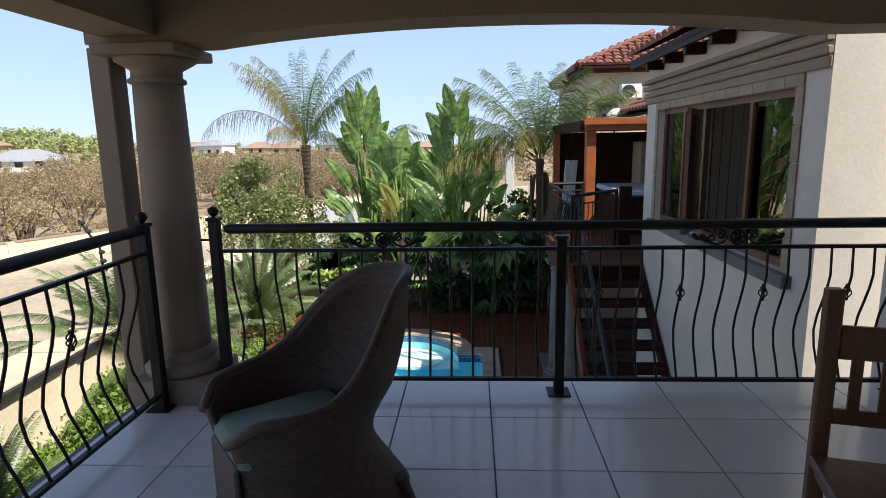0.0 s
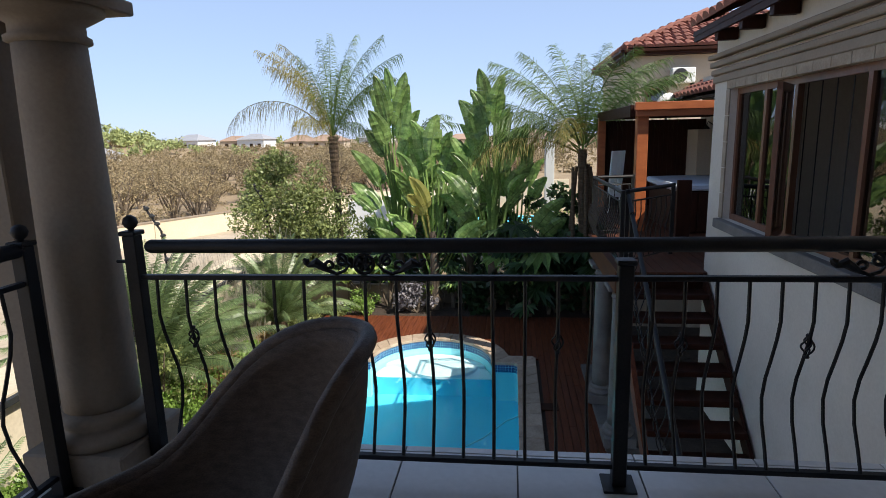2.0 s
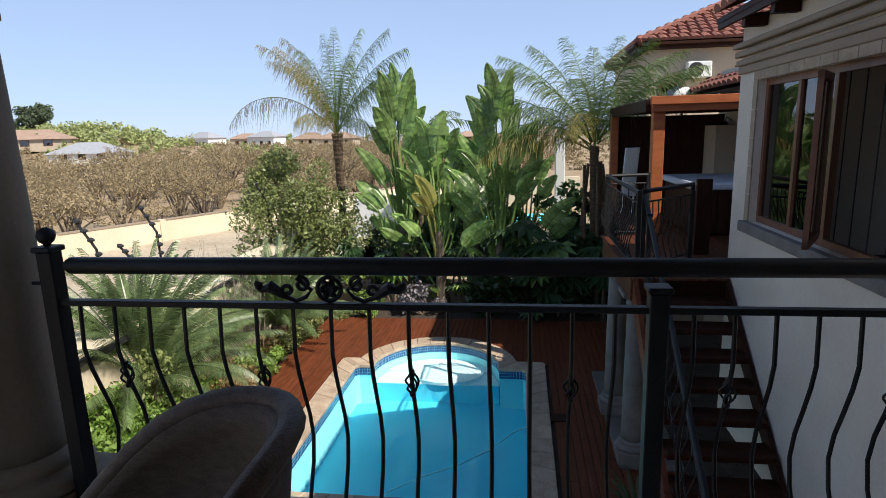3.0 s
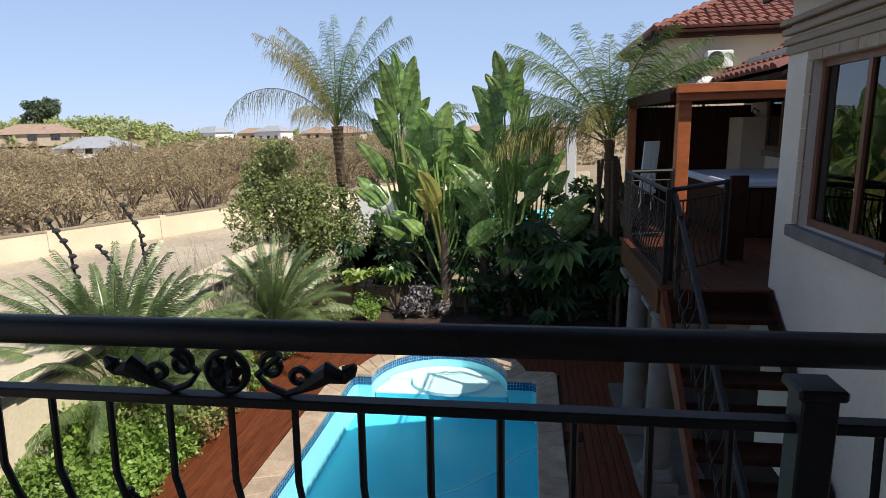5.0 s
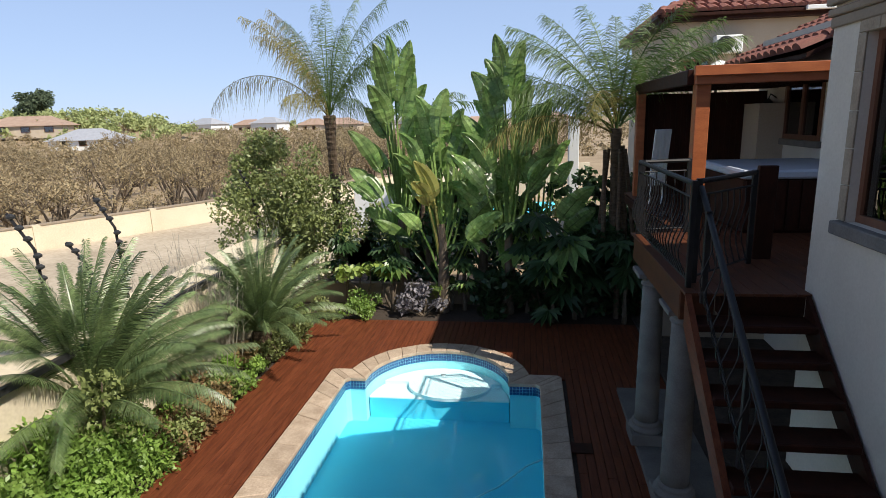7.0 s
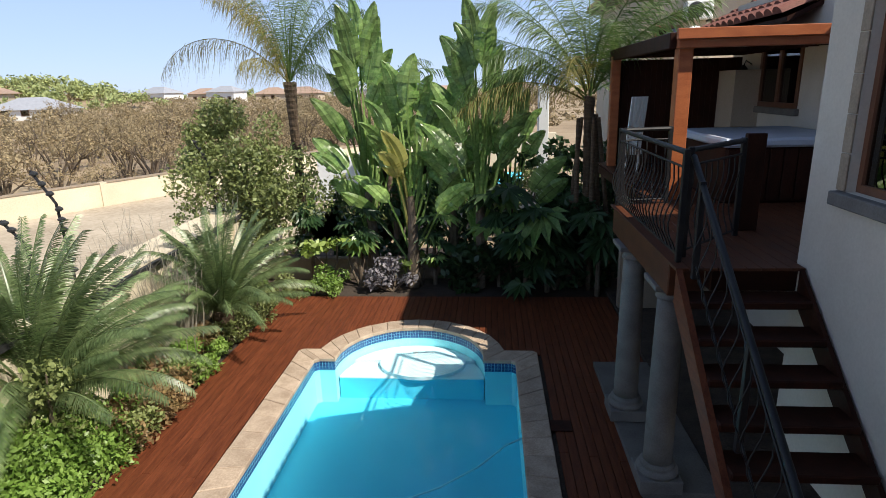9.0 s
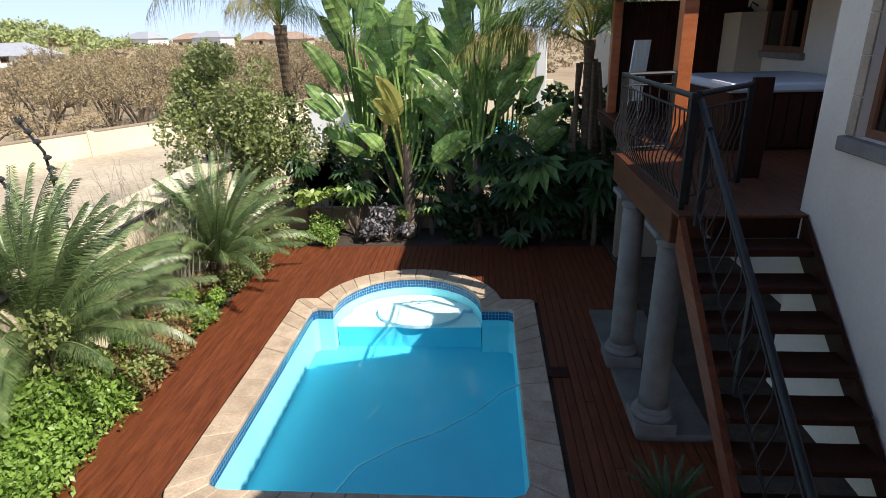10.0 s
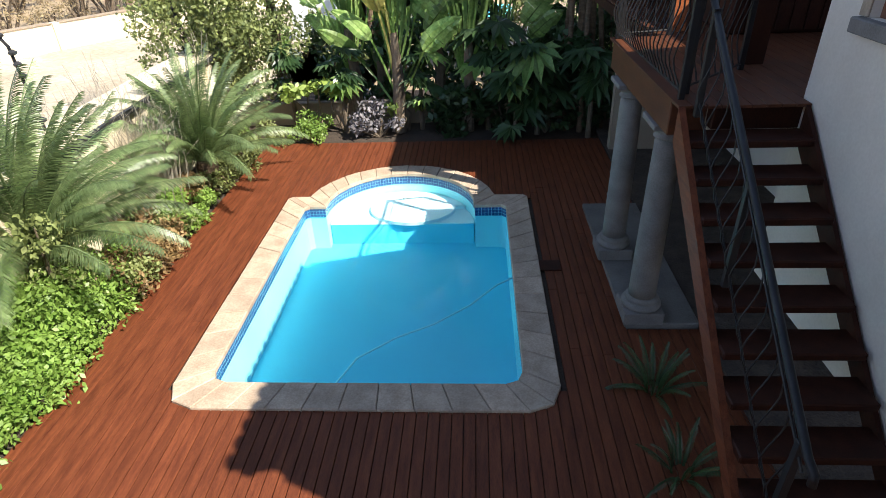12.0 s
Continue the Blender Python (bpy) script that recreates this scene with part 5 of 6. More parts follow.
bl += [(-4.9, 14.5, 0.85, 0.4), (-4.5, 14.4, 1.0, 0.32), (-5.1, 14.6, 0.4, 0.5), (-3.2, 14.2, -0.1, 0.5), (-2.9, 14.0, -0.7, 0.5), (-5.2, 14.6, 0.95, 0.22), (-4.75, 14.3, 1.2, 0.18), (-5.5, 14.5, -0.1, 0.4), (-3.7, 14.2, 0.75, 0.3)]
shrub("shrub", (-4.2, 14.4, GROUND - 0.8), bl, 20000, 0.085, BUSH_LEAF, "large loose green shrub with small leaves at the garden wall", "shrub", 31, 12)
r5 = random.Random(10)
plan = GARDEN_PLAN
for k, (hx, hy, hh) in enumerate(((-3.75, 6.35, 0.75), (-4.1, 7.0, 0.4), (-3.62, 7.1, 0.5), (-4.05, 6.0, 0.35), (-3.65, 5.6, 0.5), (-3.38, 6.6, 0.3), (-3.38, 6.0, 0.3), (-3.38, 5.2, 0.3), (-3.9, 5.2, 0.6), (-3.36, 4.5, 0.3), (-3.4, 7.3, 0.3))):
    blob = [(hx + r5.uniform(-0.5, 0.42), hy + r5.uniform(-0.5, 0.5), GROUND + r5.uniform(0.15, hh), r5.uniform(0.22, 0.4)) for j in range(12)]
    shrub("ground_cover", (hx, hy, GROUND), blob, 6500, 0.058, HEDGE_LEAF, "dense bright green ground cover beside the deck", "ground cover", 40 + k, 4, 0.8, "ground cover clumps")
for k, (hx, hy, hz) in enumerate(((-3.75, 6.75, -1.35), (-3.5, 7.35, -1.45))):
    blob = [(hx + r5.uniform(-0.22, 0.22), hy + r5.uniform(-0.25, 0.25), hz + r5.uniform(-0.55, 0.4), r5.uniform(0.14, 0.26)) for j in range(11)]
    shrub("leafy_shrub", (hx, hy, GROUND), blob, 1500, 0.07, BUSH_LEAF if k else HEDGE_LEAF, "upright leafy green shrub growing up through the cycads", "shrub", 35 + k, 6, 1.0, "shrubs among the cycads")
for k, (hx, hy) in enumerate(((-3.12, 8.25), (-3.1, 7.7), (-3.15, 9.25), (-3.12, 10.9), (-3.1, 7.95), (-3.55, 7.95), (-3.45, 8.5), (-3.15, 8.6), (-3.5, 9.4), (-3.25, 8.25), (-3.35, 7.8), (-3.15, 8.9), (-3.2, 9.6), (-3.15, 10.3), (-3.6, 8.9), (-3.9, 9.3), (-3.5, 10.0), (-3.2, 11.6), (-3.5, 12.2), (-2.8, 12.35), (-2.2, 12.4), (-4.2, 9.9), (-4.4, 11.6), (-4.6, 12.6))):
    blob = [(hx + r5.uniform(-0.25, 0.25), hy + r5.uniform(-0.3, 0.3), GROUND + r5.uniform(0.05, 0.35), r5.uniform(0.12, 0.22)) for j in range(8)]
    shrub("low_shrub", (hx, hy, GROUND), blob, 1500, 0.055, RED_LEAF if k in (0, 4, 5, 7, 9, 10, 14, 16) else BUSH_LEAF if k % 2 else HEDGE_LEAF, "low russet and green border plant beside the deck", "shrub", 50 + k, 4, 0.8, "border plants")
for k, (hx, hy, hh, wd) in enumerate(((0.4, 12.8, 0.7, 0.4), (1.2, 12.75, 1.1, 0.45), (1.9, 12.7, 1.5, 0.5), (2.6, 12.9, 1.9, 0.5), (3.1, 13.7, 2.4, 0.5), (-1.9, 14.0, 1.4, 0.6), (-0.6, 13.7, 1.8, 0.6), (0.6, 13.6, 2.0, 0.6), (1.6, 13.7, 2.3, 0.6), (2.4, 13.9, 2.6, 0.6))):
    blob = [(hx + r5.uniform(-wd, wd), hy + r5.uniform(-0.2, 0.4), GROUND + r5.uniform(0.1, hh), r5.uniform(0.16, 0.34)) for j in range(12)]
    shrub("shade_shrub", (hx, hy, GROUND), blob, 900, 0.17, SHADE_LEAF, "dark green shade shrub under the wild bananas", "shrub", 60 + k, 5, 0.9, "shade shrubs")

GREY_LEAF = surface("grey_lilac_leaf", (0.17, 0.16, 0.17), (0.34, 0.32, 0.34), 0.6, 3, 30, 0.1, vary=0.4, leafy=0.25)
blob = [(-1.05 + r5.uniform(-0.38, 0.38), 12.6 + r5.uniform(-0.12, 0.15), GROUND + r5.uniform(0.12, 0.55), r5.uniform(0.1, 0.2)) for j in range(12)]
shrub("grey_shrub", (-1.05, 12.6, GROUND), blob, 700, 0.085, GREY_LEAF, "small grey-lilac leaved shrub against the dark garden wall", "shrub", 75, 7, 0.9)
for k, (hx, hz) in enumerate(((-2.35, -1.35), (-1.75, -1.3), (-0.55, -1.75))):
    blob = [(hx + r5.uniform(-0.3, 0.3), 12.85 + r5.uniform(-0.15, 0.15), hz + r5.uniform(-0.1, 0.12), r5.uniform(0.1, 0.17)) for j in range(6)]
    shrub("leafy_creeper", (hx, 12.95, GROUND), blob, 130, 0.16, YELLOW_GREEN, "bright yellow-green creeper leaves hanging over the garden wall", "creeper", 80 + k, 3, 0.8, "creepers on the garden wall")


def broad_leaf(root, tip_dir, size, seed):
    """A big lobed leaf on a stalk."""
    r = random.Random(seed)
    verts, faces = [], []
    d = Vector(tip_dir).normalized()
    side = d.cross(Vector((0, 0, 1))).normalized()
    up = side.cross(d)
    top = Vector(root) + Vector((d.x * 0.3, d.y * 0.3, 0.55)) * size * 1.3
    n = 11
    verts.append(top)
    for k in range(2 * n + 1):
        a = -2.5 + 5.0 * k / (2 * n)
        rr = size * (0.55 + 0.45 * math.cos(a * 0.55)) * (1.0 if k % 2 == 0 else 0.66)
        q = top + d * rr * math.cos(a) + side * rr * math.sin(a) * 0.85 - Vector((0, 0, 0.35 * rr * rr / size)) + up * 0.05
        verts.append(q)
    faces += [(0, k, k + 1) for k in range(1, 2 * n + 1)]
    w = 0.012
    i = len(verts)
    for q in (Vector(root), top):
        verts += [q + Vector((w, 0, 0)), q + Vector((-w, w, 0)), q + Vector((-w, -w, 0))]
    faces += [(i + j, i + (j + 1) % 3, i + 3 + (j + 1) % 3, i + 3 + j) for j in range(3)]
    return pydata("leaf", verts, faces)


for k, (px, py, z, n, sz) in enumerate(((0.9, 12.9, -1.2, 10, 0.55), (1.75, 12.6, -1.45, 12, 0.62), (1.35, 12.3, -1.9, 8, 0.5), (-0.3, 13.0, -1.6, 8, 0.4), (-1.7, 12.95, -1.5, 8, 0.4), (2.6, 12.4, -1.6, 7, 0.5), (-2.7, 13.2, -1.5, 7, 0.4))):
    t = thing("broad_leaf_plant", (px, py, GROUND), "dark broad lobed leaves on tall stalks in the shaded border", "plant", "broad leaf plants")
    rr = random.Random(70 + k)
    part("stalk", tube(bmesh.new(), [(px, py, GROUND), (px, py, z + 0.3)], [0.05, 0.03], 7), BARK, t)
    for j in range(n):
        a = rr.uniform(math.pi * 1.02, math.pi * 1.98)
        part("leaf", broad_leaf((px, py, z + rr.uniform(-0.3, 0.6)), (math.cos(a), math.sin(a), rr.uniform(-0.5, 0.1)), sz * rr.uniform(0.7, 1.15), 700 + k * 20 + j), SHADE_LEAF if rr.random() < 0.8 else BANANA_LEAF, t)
def dead_stems(cx, cy, sx, sy, count, hmax, seed, label):
    """Bare forking stems, thin as wire."""
    dg = thing("dead_grass_clump", (cx, cy, GROUND), label, "grass", "dead stem clumps")
    verts, faces = [], []
    rg = random.Random(seed)

    def blade(a, b, w):
        i = len(verts)
        verts.extend([a - Vector((w, 0, 0)), a + Vector((w, 0, 0)), b + Vector((w * 0.5, 0, 0)), b - Vector((w * 0.5, 0, 0)), a + Vector((0, w, 0)), b + Vector((0, w * 0.5, 0))])
        faces.extend([(i, i + 1, i + 2, i + 3), (i + 1, i + 4, i + 5, i + 2), (i + 4, i, i + 3, i + 5)])

    for k in range(count):
        a = Vector((cx + rg.gauss(0, sx), cy + rg.gauss(0, sy), GROUND))
        h = rg.uniform(0.45, 1.0) * hmax
        m = a + Vector((rg.gauss(0, 0.10), rg.gauss(0, 0.10), 0.55)) * h
        e = m + Vector((rg.gauss(0, 0.10), rg.gauss(0, 0.10), 0.45)) * h
        blade(a, m, 0.007)
        blade(m, e, 0.0045)
        for j in range(4):
            q = a.lerp(m, rg.uniform(0.5, 1)) if j < 2 else m.lerp(e, rg.uniform(0.1, 0.7))
            blade(q, q + Vector((rg.gauss(0, 0.16), rg.gauss(0, 0.16), rg.uniform(0.15, 0.35))) * h * 0.7, 0.003)
    st = part("stem_tuft", pydata("stem_tuft", verts, faces), DRYGRASS, dg)
    st["kind"] = "stuff"


dead_stems(-3.65, 9.65, 0.16, 0.22, 110, 1.75, 77, "clump of thin bare grey stems between the cycads")
dead_stems(-4.35, 10.6, 0.35, 0.7, 130, 2.0, 78, "tall thin dry stems behind the cycads")
setting("wall_garden", boxed(-4.0, 3.2, 13.35, 13.5, GROUND - 0.1, -1.78, 0.01), PLASTER_DARK, "dark taupe garden wall behind the border", "wall")

# ---- neighbouring house ----
plan = NEIGHBOUR_PLAN
def house_roof(name, loc, turn, width, run_x, rise, label, hip0, hip1, tile=0.30):
    """A tiled hip slope built along its own axes, then turned about its eave."""
    t = thing(name, loc, label, "roof")
    run = math.hypot(run_x, rise)
    ux, uz = run_x / run, rise / run
    rows, verts, faces = int(run / 0.38), [], []
    L = Vector(loc)
    for r in range(rows):
        s0, s1 = r * 0.38 - 0.02, (r + 1) * 0.38 + 0.06
        a, b = hip0 * r * 0.38 * ux, width - hip1 * r * 0.38 * ux
        n = int((b - a) / tile)
        for c in range(n):
            yc = a + (c + 0.5) * (b - a) / n
            i = len(verts)
            for s, lift, rad in ((s0, 0.03, tile * 0.52), (s1, 0.0, tile * 0.46)):
                for k in range(5):
                    g = math.pi * k / 4
                    h = math.sin(g) * rad * 0.7 + lift
                    verts.append(L + Vector((ux * s - uz * h, yc - width / 2 + math.cos(g) * rad, uz * s + ux * h)))
            faces += [(i + k, i + k + 1, i + 6 + k, i + 5 + k) for k in range(4)] + [tuple(i + k for k in range(5))]
    ob = part("clay_tiles", pydata("clay_tiles", verts, faces), ROOF, t)
    ob["kind"] = "stuff"
    bm = bmesh.new()
    top0, top1 = hip0 * run_x - width / 2, width / 2 - hip1 * run_x
    q = [L + Vector(p) for p in ((0.02, -width / 2, -0.04), (0.02, width / 2, -0.04), (run_x, top1, rise - 0.04), (run_x, top0, rise - 0.04))]
    vs = [bm.verts.new(p) for p in q]
    ws = [bm.verts.new(p - Vector((0, 0, 0.08))) for p in q]
    bm.faces.new(vs)
    bm.faces.new(ws[::-1])
    for k in range(4):
        bm.faces.new((vs[k], ws[k], ws[(k + 1) % 4], vs[(k + 1) % 4]))
    part("roof_deck", bm, DARKWOOD, t)
    for a, b in ((q[1], q[2]), (q[0], q[3])):
        if (a - b).length > 0.1:
            part("hip_ridge", tube(bmesh.new(), [a + Vector((0, 0, 0.08)), b + Vector((0, 0, 0.10))], 0.10, 8), ROOF, t)
    part("gutter", boxed(L.x - 0.08, L.x + 0.03, L.y - width / 2, L.y + width / 2, L.z - 0.10, L.z - 0.02, 0.01), DARKWOOD, t)
    t.rotation_euler = (0, 0, radians(turn))
    return t


house_roof("roof_neighbour", (7.9, 19.35, 4.35), 90, 6.9, 3.4, 1.55, "terracotta hipped roof of the taller house behind", 0.0, 1.0)
house_roof("roof_neighbour", (4.45, 22.8, 4.35), 0, 6.9, 3.4, 1.55, "terracotta hipped roof slope of the taller house behind", 1.0, 1.0)
nb = thing("neighbour_house", (7.2, 21.0, ROAD_Z), "tall beige rendered house with a tiled hip roof", "house")
hb = bmesh.new()
box(hb, 4.85, 11.3, 19.75, 26.0, ROAD_Z, 4.30)
part("wall", hb, WALL_FAR, nb)
part("eave_soffit", boxed(4.5, 11.4, 19.4, 19.76, 4.16, 4.24), DARKWOOD, nb)
part("eave_soffit", boxed(4.5, 4.86, 19.77, 26.0, 4.16, 4.24), DARKWOOD, nb)
for wx in (5.2, 7.9):
    w = part("window", boxed(wx, wx + 0.7, 19.70, 19.76, 2.4, 3.2, 0.01), FRAME_WOOD, nb, "dark hardwood window")
    part("pane", boxed(wx + 0.08, wx + 0.62, 19.685, 19.70, 2.48, 3.12), GLASS, w)
ac = thing("air_conditioner", (6.3, 19.55, 3.3), "white wall-mounted air conditioner outdoor unit with round grille", "air conditioner")
part("case", boxed(5.92, 6.62, 19.44, 19.748, 3.30, 3.76, 0.03), WHITE, ac)
grille = lathe(bmesh.new(), 0, 0, [(0.21, -0.012), (0.21, 0.012), (0.17, 0.016), (0.05, 0.016)], 20)
bmesh.ops.transform(grille, matrix=pose(6.17, 19.43, 3.53, 90, 0, 0), verts=grille.verts)
part("fan_guard", grille, RUBBER, ac, "dark round fan grille")
for k in (5.95, 6.55):
    part("bracket", boxed(k, k + 0.05, 19.46, 19.748, 3.25, 3.30), IRON, ac)
white_gutter = thing("gutter", (9.1, 19.2, 4.25), "white eave gutter on the taller house", "gutter")
part("channel", boxed(8.0, 10.2, 19.15, 19.272, 4.25, 4.36, 0.015), WHITE, white_gutter)
dish = thing("satellite_dish", (4.6, 14.9, 2.2), "white satellite dish on a short pole", "satellite dish")
bm = bmesh.new()
bmesh.ops.create_uvsphere(bm, u_segments=24, v_segments=16, radius=0.54)
bmesh.ops.delete(bm, geom=[v for v in bm.verts if v.co.z > -0.445], context="VERTS")
bmesh.ops.solidify(bm, geom=bm.faces, thickness=0.015)
bmesh.ops.transform(bm, matrix=pose(4.62, 14.75, 2.46, -70, 0, 28) @ pose(0, 0, 0.47), verts=bm.verts)
part("reflector", bm, WHITE, dish, "", True)
part("arm", tube(bmesh.new(), [(4.62, 14.7, 2.34), (4.71, 14.3, 2.46)], 0.012, 6), IRON, dish)
part("pole", tube(bmesh.new(), [(4.66, 14.9, -2.6), (4.66, 14.9, 2.44)], 0.03, 8), IRON, dish)
setting("wall_link", boxed(4.9, 9.0, 13.21, 19.74, ROAD_Z, 1.9), WALL_FAR, "beige rendered link wall between the houses", "wall")

# walls, pier and pool of the garden beyond
plan = GARDEN_PLAN
for x0, x1, y0, y1, z1, lab in ((-5.6, -3.7, 23.5, 23.75, -1.0, "short white garden wall in sunlight beyond the shrub"), (-3.9, -3.55, 22.9, 23.3, -0.75, "white square gate pier beyond the shrub"), (1.9, 2.15, 17.0, 17.3, 1.35, "pale square pillar in the garden beyond"), (-2.0, 4.0, 32, 32.2, -0.9, "cream wall at the end of the next garden")):
    w = setting("wall_beyond", boxed(x0, x1, y0, y1, ROAD_Z, z1, 0.015), BOUNDARY if "cream" in lab else WHITE, lab, "wall")
np_ = thing("far_pool", (0.4, 28.4, ROAD_Z), "small bright blue pool in the next garden", "pool")
part("water_surface", boxed(-1.2, 2.2, 26.6, 30.0, ROAD_Z, ROAD_Z + 0.06), POOL_SHELL, np_)
part("coping", boxed(-1.5, 2.5, 26.2, 26.55, ROAD_Z, ROAD_Z + 0.1, 0.01), PAVING, np_)
for k, (hx, hy, hz, rr_) in enumerate(((-3.0, 18.5, -1.6, 0.6), (-1.2, 18.8, -1.7, 0.7), (1.6, 18.2, -1.3, 0.8), (3.4, 17.0, -1.2, 0.8), (0.3, 19.5, -1.8, 0.6), (-5.6, 20.5, -1.8, 0.6))):
    blob = [(hx + r5.uniform(-0.7, 0.7), hy + r5.uniform(-0.4, 0.4), hz + r5.uniform(-0.5, 0.5), rr_ * r5.uniform(0.4, 0.7)) for j in range(9)]
    shrub("garden_shrub", (hx, hy, ROAD_Z), blob, 1300, 0.12, HEDGE_LEAF if k % 2 else BUSH_LEAF, "sunlit green shrub in the next garden", "shrub", 90 + k, 5, 0.9, "garden shrubs beyond")


# ---- veld beyond the road ----
def rise(x, y):
    """Height of the far ground: a gentle slope with a low hill."""
    d = max(0.0, y * 0.75 - x * 0.55 - 55)
    hill = 5.0 * math.exp(-((x + 100) / 24) ** 2 - ((y - 120) / 26) ** 2)
    return ROAD_Z - 0.02 + min(2.2, d * 0.012) + hill


bm = bmesh.new()
gx = [-420 + 20 * k for k in range(33)]
gy = [30 + 18 * k for k in range(30)]
vv = [[bm.verts.new((x, y, rise(x, y) - (0.6 if (x in (gx[0], gx[-1]) or y in (gy[0], gy[-1])) else 0))) for x in gx] for y in gy]
for a, b in zip(vv, vv[1:]):
    for k in range(len(gx) - 1):
        bm.faces.new((a[k], a[k + 1], b[k + 1], b[k]))
setting("ground_rise", bm, SAND, "gently rising dry veld with a low hill", "ground", True)


def thorn_mesh(seed, h, spread, count, size):
    r = random.Random(seed)
    bm = bmesh.new()
    blobs = []
    for k in range(6):
        a = k * 1.05 + r.uniform(-0.4, 0.4)
        e = Vector((math.cos(a) * spread * r.uniform(0.3, 0.8), math.sin(a) * spread * r.uniform(0.3, 0.8), h * r.uniform(0.55, 0.95)))
        m = e * 0.45 + Vector((r.uniform(-0.1, 0.1), r.uniform(-0.1, 0.1), 0.05 * h))
        tube(bm, [(r.uniform(-0.08, 0.08), r.uniform(-0.08, 0.08), -0.05), m, e], [0.075, 0.045, 0.015], 5)
        for j in range(5):
            q = e + Vector((r.uniform(-1, 1), r.uniform(-1, 1), r.uniform(-0.5, 0.6))) * spread * 0.45
            tube(bm, [m.lerp(e, 0.5), q], [0.018, 0.005], 4)
            blobs.append((q.x, q.y, q.z, spread * r.uniform(0.16, 0.3)))
    return bm, leaf_cloud("crown", blobs, count, size, seed, 0.85, 0.2)


def inside_road(x, y):
    return (Vector((x, y)) - OUT_AT).dot(Vector((-OUT_DIR.y, OUT_DIR.x))) < 1.5


plan = Matrix.Scale(SIZE * 1.385, 4)
kinds = []
for k in range(4):
    t = thing("thorn_tree", (0, 0, 0), "dry brown thorn tree with bare twigs and sparse leaves", "tree", "thorn trees on the veld")
    stem, crown = thorn_mesh(200 + k, 1.9 + 0.25 * k, 1.6, 1500, 0.10)
    part("trunk", stem, BARK, t)
    part("crown", crown, THORN_LEAF, t)
    kinds.append(t)
rt = random.Random(31)
spots = []
while len(spots) < 260:
    d, o = rt.uniform(-16, 50), 1.5 + 42 * rt.random() ** 1.6
    p = beyond(d, o)
    if all((p - q).length > 1.15 for q in spots):
        spots.append(p)
for k, p in enumerate(spots):
    s = rt.uniform(0.8, 1.2)
    q = GARDEN_PLAN @ Vector((p.x, p.y, max(ROAD_Z, rise(p.x, p.y) if p.y > 30 else ROAD_Z) - 0.02))
    m = pose(q.x, q.y, q.z, 0, 0, rt.uniform(0, 360))
    if k < 4:
        kinds[k].matrix_basis = m
    else:
        copy_thing(kinds[k % 4], m).scale = (s, s, s * rt.uniform(0.85, 1.15))


plan = GARDEN_PLAN


def far_woods(name, spots, size, mat, label, seed, leaves):
    r = random.Random(seed)
    blobs = []
    for x, y, z, w in spots:
        for j in range(4):
            blobs.append((x + r.uniform(-w, w) * 0.8, y + r.uniform(-w, w) * 0.8, z + w * r.uniform(0.2, 0.9), w * r.uniform(0.4, 0.7)))
    ob = part(name, leaf_cloud(name, blobs, leaves, size, seed, 0.8, 0.2), mat, None)
    return tagged(ob, label, "woods", "", "stuff")


rs_ = random.Random(44)
far = []
while len(far) < 1500:
    x, y = rs_.uniform(-190, 30), rs_.uniform(38, 190)
    if not inside_road(x, y) and (x < -12 or y > 60):
        far.append((x, y, rise(x, y) - 0.2, rs_.uniform(0.9, 1.8)))
far_woods("thorn_scrub", far, 0.42, THORN_LEAF, "brown dry thorn scrub stretching across the far veld", 45, 90000)
hillt = [(rs_.gauss(-96, 16), rs_.gauss(110, 9), 0, rs_.uniform(1.8, 3.2)) for k in range(110)]
hillt = [(x, y, rise(x, y), w) for x, y, z, w in hillt]
far_woods("hill_trees", hillt, 0.7, GREEN_FAR, "soft green trees over the low hill", 46, 20000)
sk = [(rs_.uniform(-260, 60), rs_.uniform(200, 270), 0, rs_.uniform(2.0, 4.0)) for k in range(110)]
far_woods("skyline_trees", [(x, y, rise(x, y) - 0.5, w * 0.8) for x, y, z, w in sk], 1.1, GREEN_FAR, "green trees along the far skyline", 47, 9000)
TREE_LEAF = surface("dull_green_tree_leaf", (0.05, 0.075, 0.04), (0.11, 0.14, 0.08), 0.8, 0.4, 10, 0.1, vary=0.3, leafy=0.2)
lt = thing("lone_tree", (-96.5, 108.3, rise(-96.5, 108.3) - 1.0), "round dark green tree standing above the hill", "tree")
b = Vector((-96.5, 108.3, rise(-96.5, 108.3) - 1.0))
part("trunk", tube(bmesh.new(), [b, b + Vector((0, 0, 5))], [0.4, 0.25], 8), BARK, lt)
part("crown", leaf_cloud("crown", [(b.x + rs_.uniform(-2.6, 2.6), b.y + rs_.uniform(-2, 2), b.z + rs_.uniform(4.0, 7.0), rs_.uniform(0.9, 1.6)) for k in range(16)], 3500, 0.6, 48), TREE_LEAF, lt)
# Distant haze is put into the tile roof colour as a paler brown.
FARROOF = surface("haze_paled_roof", (0.30, 0.20, 0.15), (0.40, 0.29, 0.22), 0.9, 1, 20, 0.1)
GREYROOF = surface("grey_roof_sheet", (0.30, 0.31, 0.34), (0.40, 0.41, 0.44), 0.6, 2, 20, 0.1)


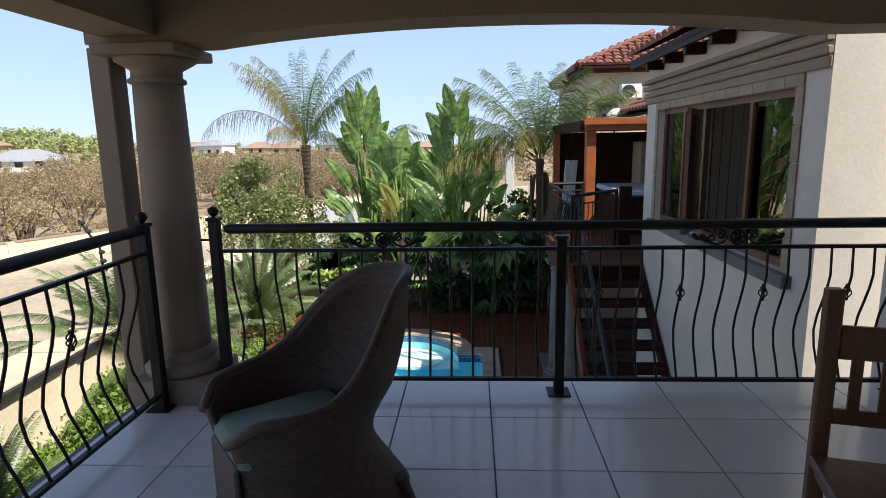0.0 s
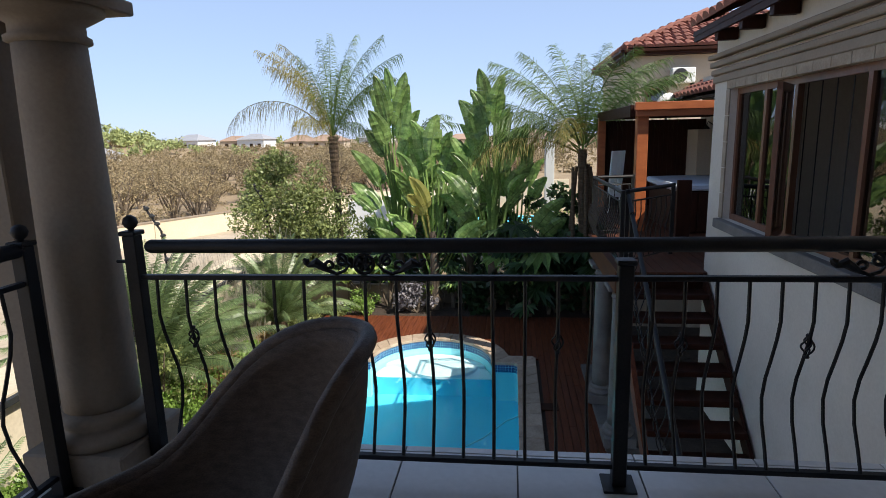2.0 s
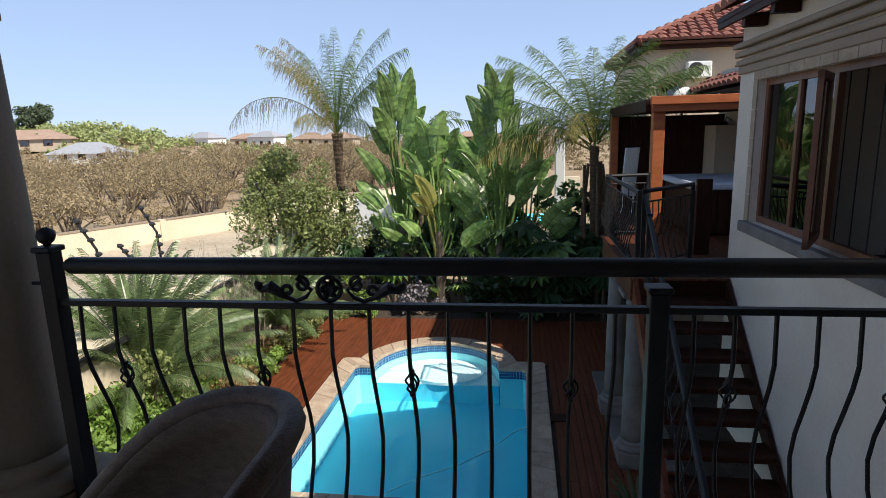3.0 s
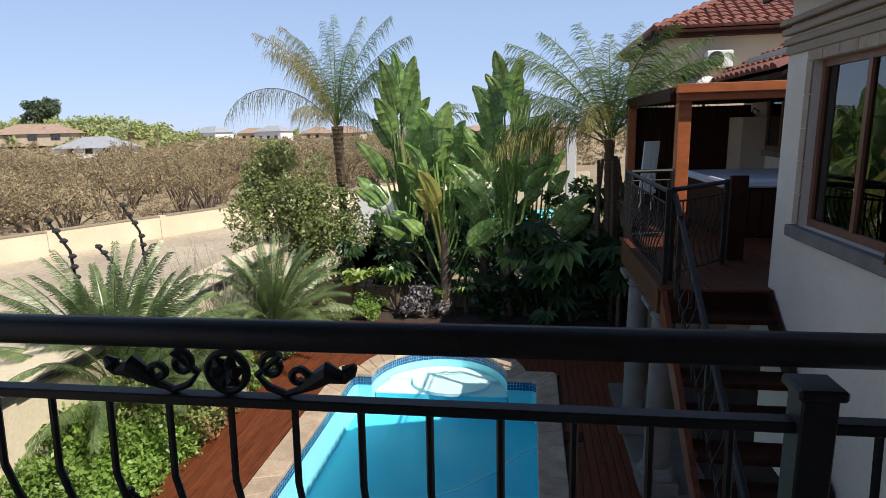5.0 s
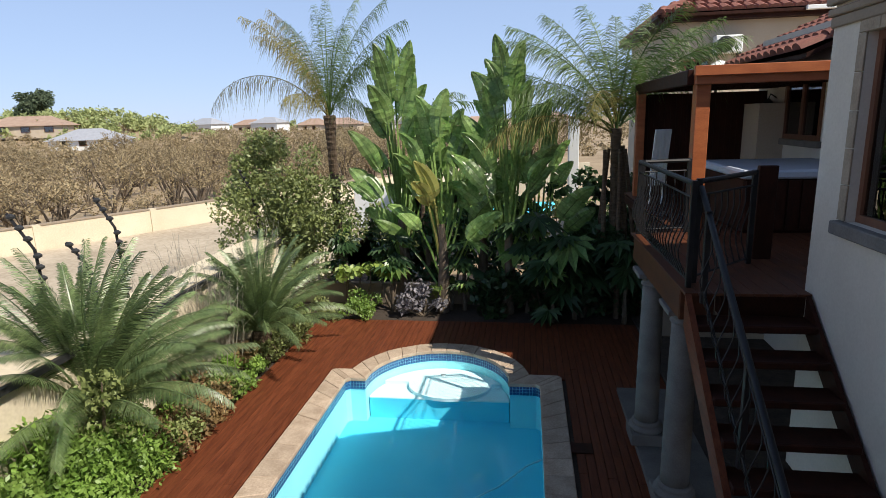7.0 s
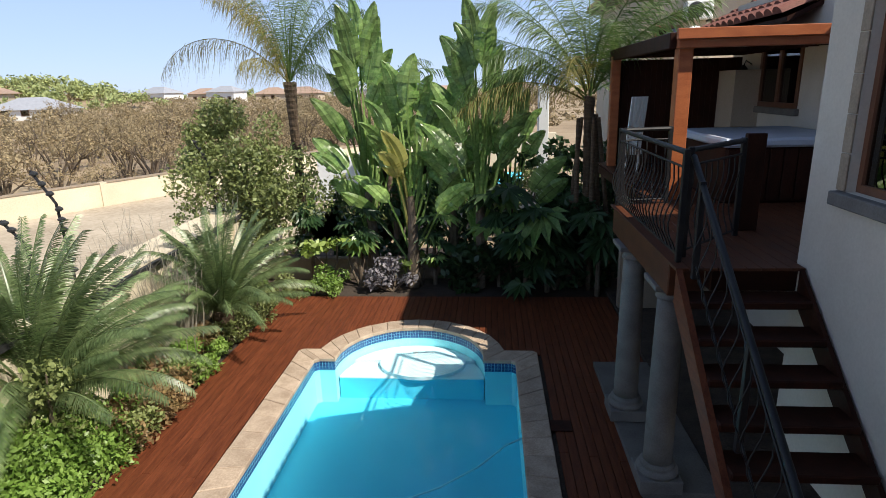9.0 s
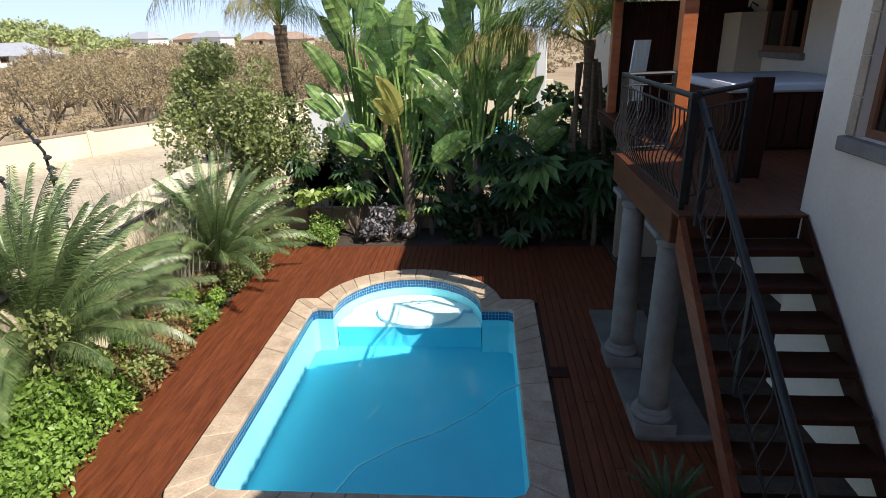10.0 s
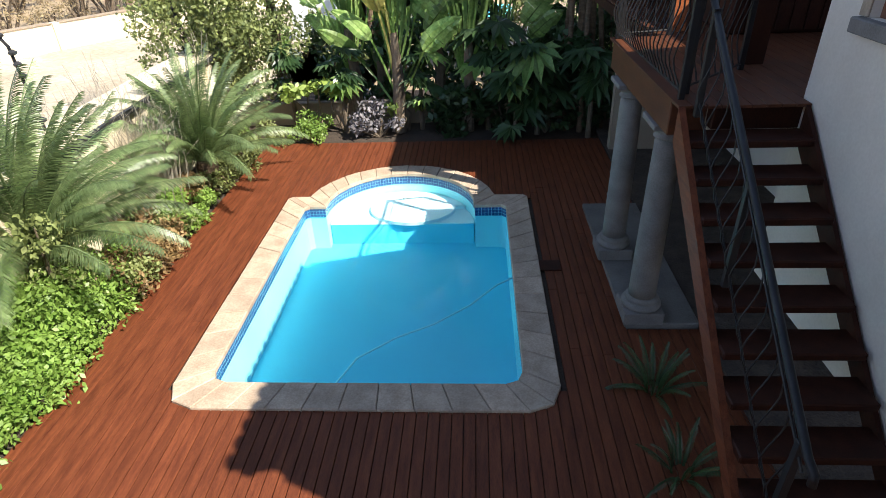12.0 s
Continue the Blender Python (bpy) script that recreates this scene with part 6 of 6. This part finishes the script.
def far_house(x, y, w, d, h, turn, roof, label):
    z = rise(x, y) - 0.4
    t = thing("house", (x, y, z), label, "house", "far houses")
    part("wall", boxed(x - w / 2, x + w / 2, y - d / 2, y + d / 2, z, z + h), WALL_FAR if roof == FARROOF else WHITE, t)
    bm = bmesh.new()
    o = 0.5
    e = [bm.verts.new((x + sx * (w / 2 + o), y + sy * (d / 2 + o), z + h)) for sx, sy in ((-1, -1), (1, -1), (1, 1), (-1, 1))]
    rd = [bm.verts.new((x + s * (w / 2 - d / 2 + 0.4), y, z + h + d * 0.26)) for s in (-1, 1)]
    for f in ((e[0], e[1], rd[1], rd[0]), (e[2], e[3], rd[0], rd[1]), (e[1], e[2], rd[1]), (e[3], e[0], rd[0]), (e[3], e[2], e[1], e[0])):
        bm.faces.new(f)
    part("roof", bm, roof, t)
    for k in range(3):
        wx = x - w / 2 + w * (k + 0.6) / 3.4
        win = part("window", boxed(wx, wx + w * 0.12, y - d / 2 - 0.06, y - d / 2 - 0.005, z + 1.0, z + 2.1), FRAME_WOOD, t)
        part("pane", boxed(wx + 0.1, wx + w * 0.12 - 0.1, y - d / 2 - 0.09, y - d / 2 - 0.062, z + 1.1, z + 2.0), GLASS, win)
    t.rotation_euler = (0, 0, radians(turn))


far_house(-70, 90, 10, 7, 1.9, 12, GREYROOF, "low white house with a grey roof among the scrub")
far_house(-90, 100, 13, 7, 2.2, 20, FARROOF, "low beige house with a brown tiled roof on the hill")
for k, (hx, hy, rf) in enumerate(((-112, 170, FARROOF), (-98, 175, GREYROOF), (-86, 180, FARROOF), (-76, 172, GREYROOF), (-64, 178, FARROOF), (-52, 168, FARROOF), (-40, 180, GREYROOF), (-27, 172, FARROOF), (-12, 178, FARROOF), (6, 165, FARROOF), (-124, 160, GREYROOF))):
    far_house(hx, hy, rs_.uniform(9, 13), rs_.uniform(6, 8), rs_.uniform(2.0, 3.4), rs_.uniform(-25, 25), rf, "far house with a red-brown tiled roof paled for haze" if rf == FARROOF else "far white house with a grey roof")

# ---- floor tiles of the balcony ----
plan = HOUSE_PLAN
floor_ob = bpy.data.objects["floor"]
TILE_SIZE = 0.585
tile_me = mesh_of(boxed(-TILE_SIZE / 2 + 0.004, TILE_SIZE / 2 - 0.004, -TILE_SIZE / 2 + 0.004, TILE_SIZE / 2 - 0.004, -0.012, 0.0, 0.002), "floor_tile")
tile_me.transform(plan)
tile_me.materials.append(TILE)
cut = {}
for i in range(-4, 7):
    for j in range(-11, 2):
        x0, y0 = 0.44 + TILE_SIZE * i, 2.507 + TILE_SIZE * j
        xa, xb, ya, yb = max(x0, SLAB_X0 + 0.01), min(x0 + TILE_SIZE, 3.74), max(y0, -3.59), min(y0 + TILE_SIZE, SLAB_Y1 - 0.01)
        if xb - xa < 0.05 or yb - ya < 0.05:
            continue
        if xb - xa > TILE_SIZE - 0.01 and yb - ya > TILE_SIZE - 0.01:
            o = new("tile", tile_me)
            o.location = plan @ Vector((x0 + TILE_SIZE / 2, y0 + TILE_SIZE / 2, 0.0))
        else:
            me = mesh_of(boxed(xa + 0.004, xb - 0.004, ya + 0.004, yb - 0.004, -0.012, 0.0, 0.002), "floor_tile_cut")
            me.transform(plan)
            me.materials.append(TILE)
            o = new("tile", me)
        o.parent = floor_ob

# ---- pool deck planks ----
plan = GARDEN_PLAN
deck = tagged(thing("floor_deck", (0, 6.0, DECK_Z - 0.05), "red hardwood plank deck round the pool", "deck"), kind="structure")
part("joist_bed", plan_fill([(-2.93, 1.2), (2.7, 1.2), (2.7, 12.16), (-2.93, 12.16)], pool_outline(0.10), DECK_Z - 0.028, 0.05), SOIL, deck)
PW = 0.0945
coping_edge = [Vector(p) for p in pool_outline(0.27, 14)]


def pool_span(x):
    """Where a line along y at x runs inside the coping's outer edge."""
    ys = []
    for i in range(len(coping_edge)):
        a, b = coping_edge[i], coping_edge[(i + 1) % len(coping_edge)]
        if (a.x - x) * (b.x - x) < 0:
            ys.append(a.y + (b.y - a.y) * (x - a.x) / (b.x - a.x))
    return (min(ys), max(ys)) if len(ys) > 1 else None


rp = random.Random(3)
for k in range(64):
    x0 = -2.93 + PW * k
    if x0 > 3.15:
        break
    end = 12.16
    runs = [(1.2, end)]
    spans = [s for s in (pool_span(x0 + 0.005), pool_span(x0 + PW - 0.01)) if s]
    if spans:
        lo, hi = max(s[0] for s in spans), min(s[1] for s in spans)
        runs = [(1.2, lo + 0.02), (hi - 0.02, end)]
    if x0 > 2.0:
        runs = [(1.2, 7.09)] + ([(9.70, end)] if x0 < 2.7 else [])
    for a, b in runs:
        y = a
        while y < b - 0.02:
            e = min(b, y + rp.uniform(2.2, 3.6))
            if b - e < 0.5:
                e = b
            h = rp.uniform(-0.0015, 0.0015)
            part("plank", boxed(x0 + 0.003, x0 + PW - 0.003, y + 0.001, e - 0.001, DECK_Z - 0.024, DECK_Z + h, 0.003), DECK, deck)
            y = e
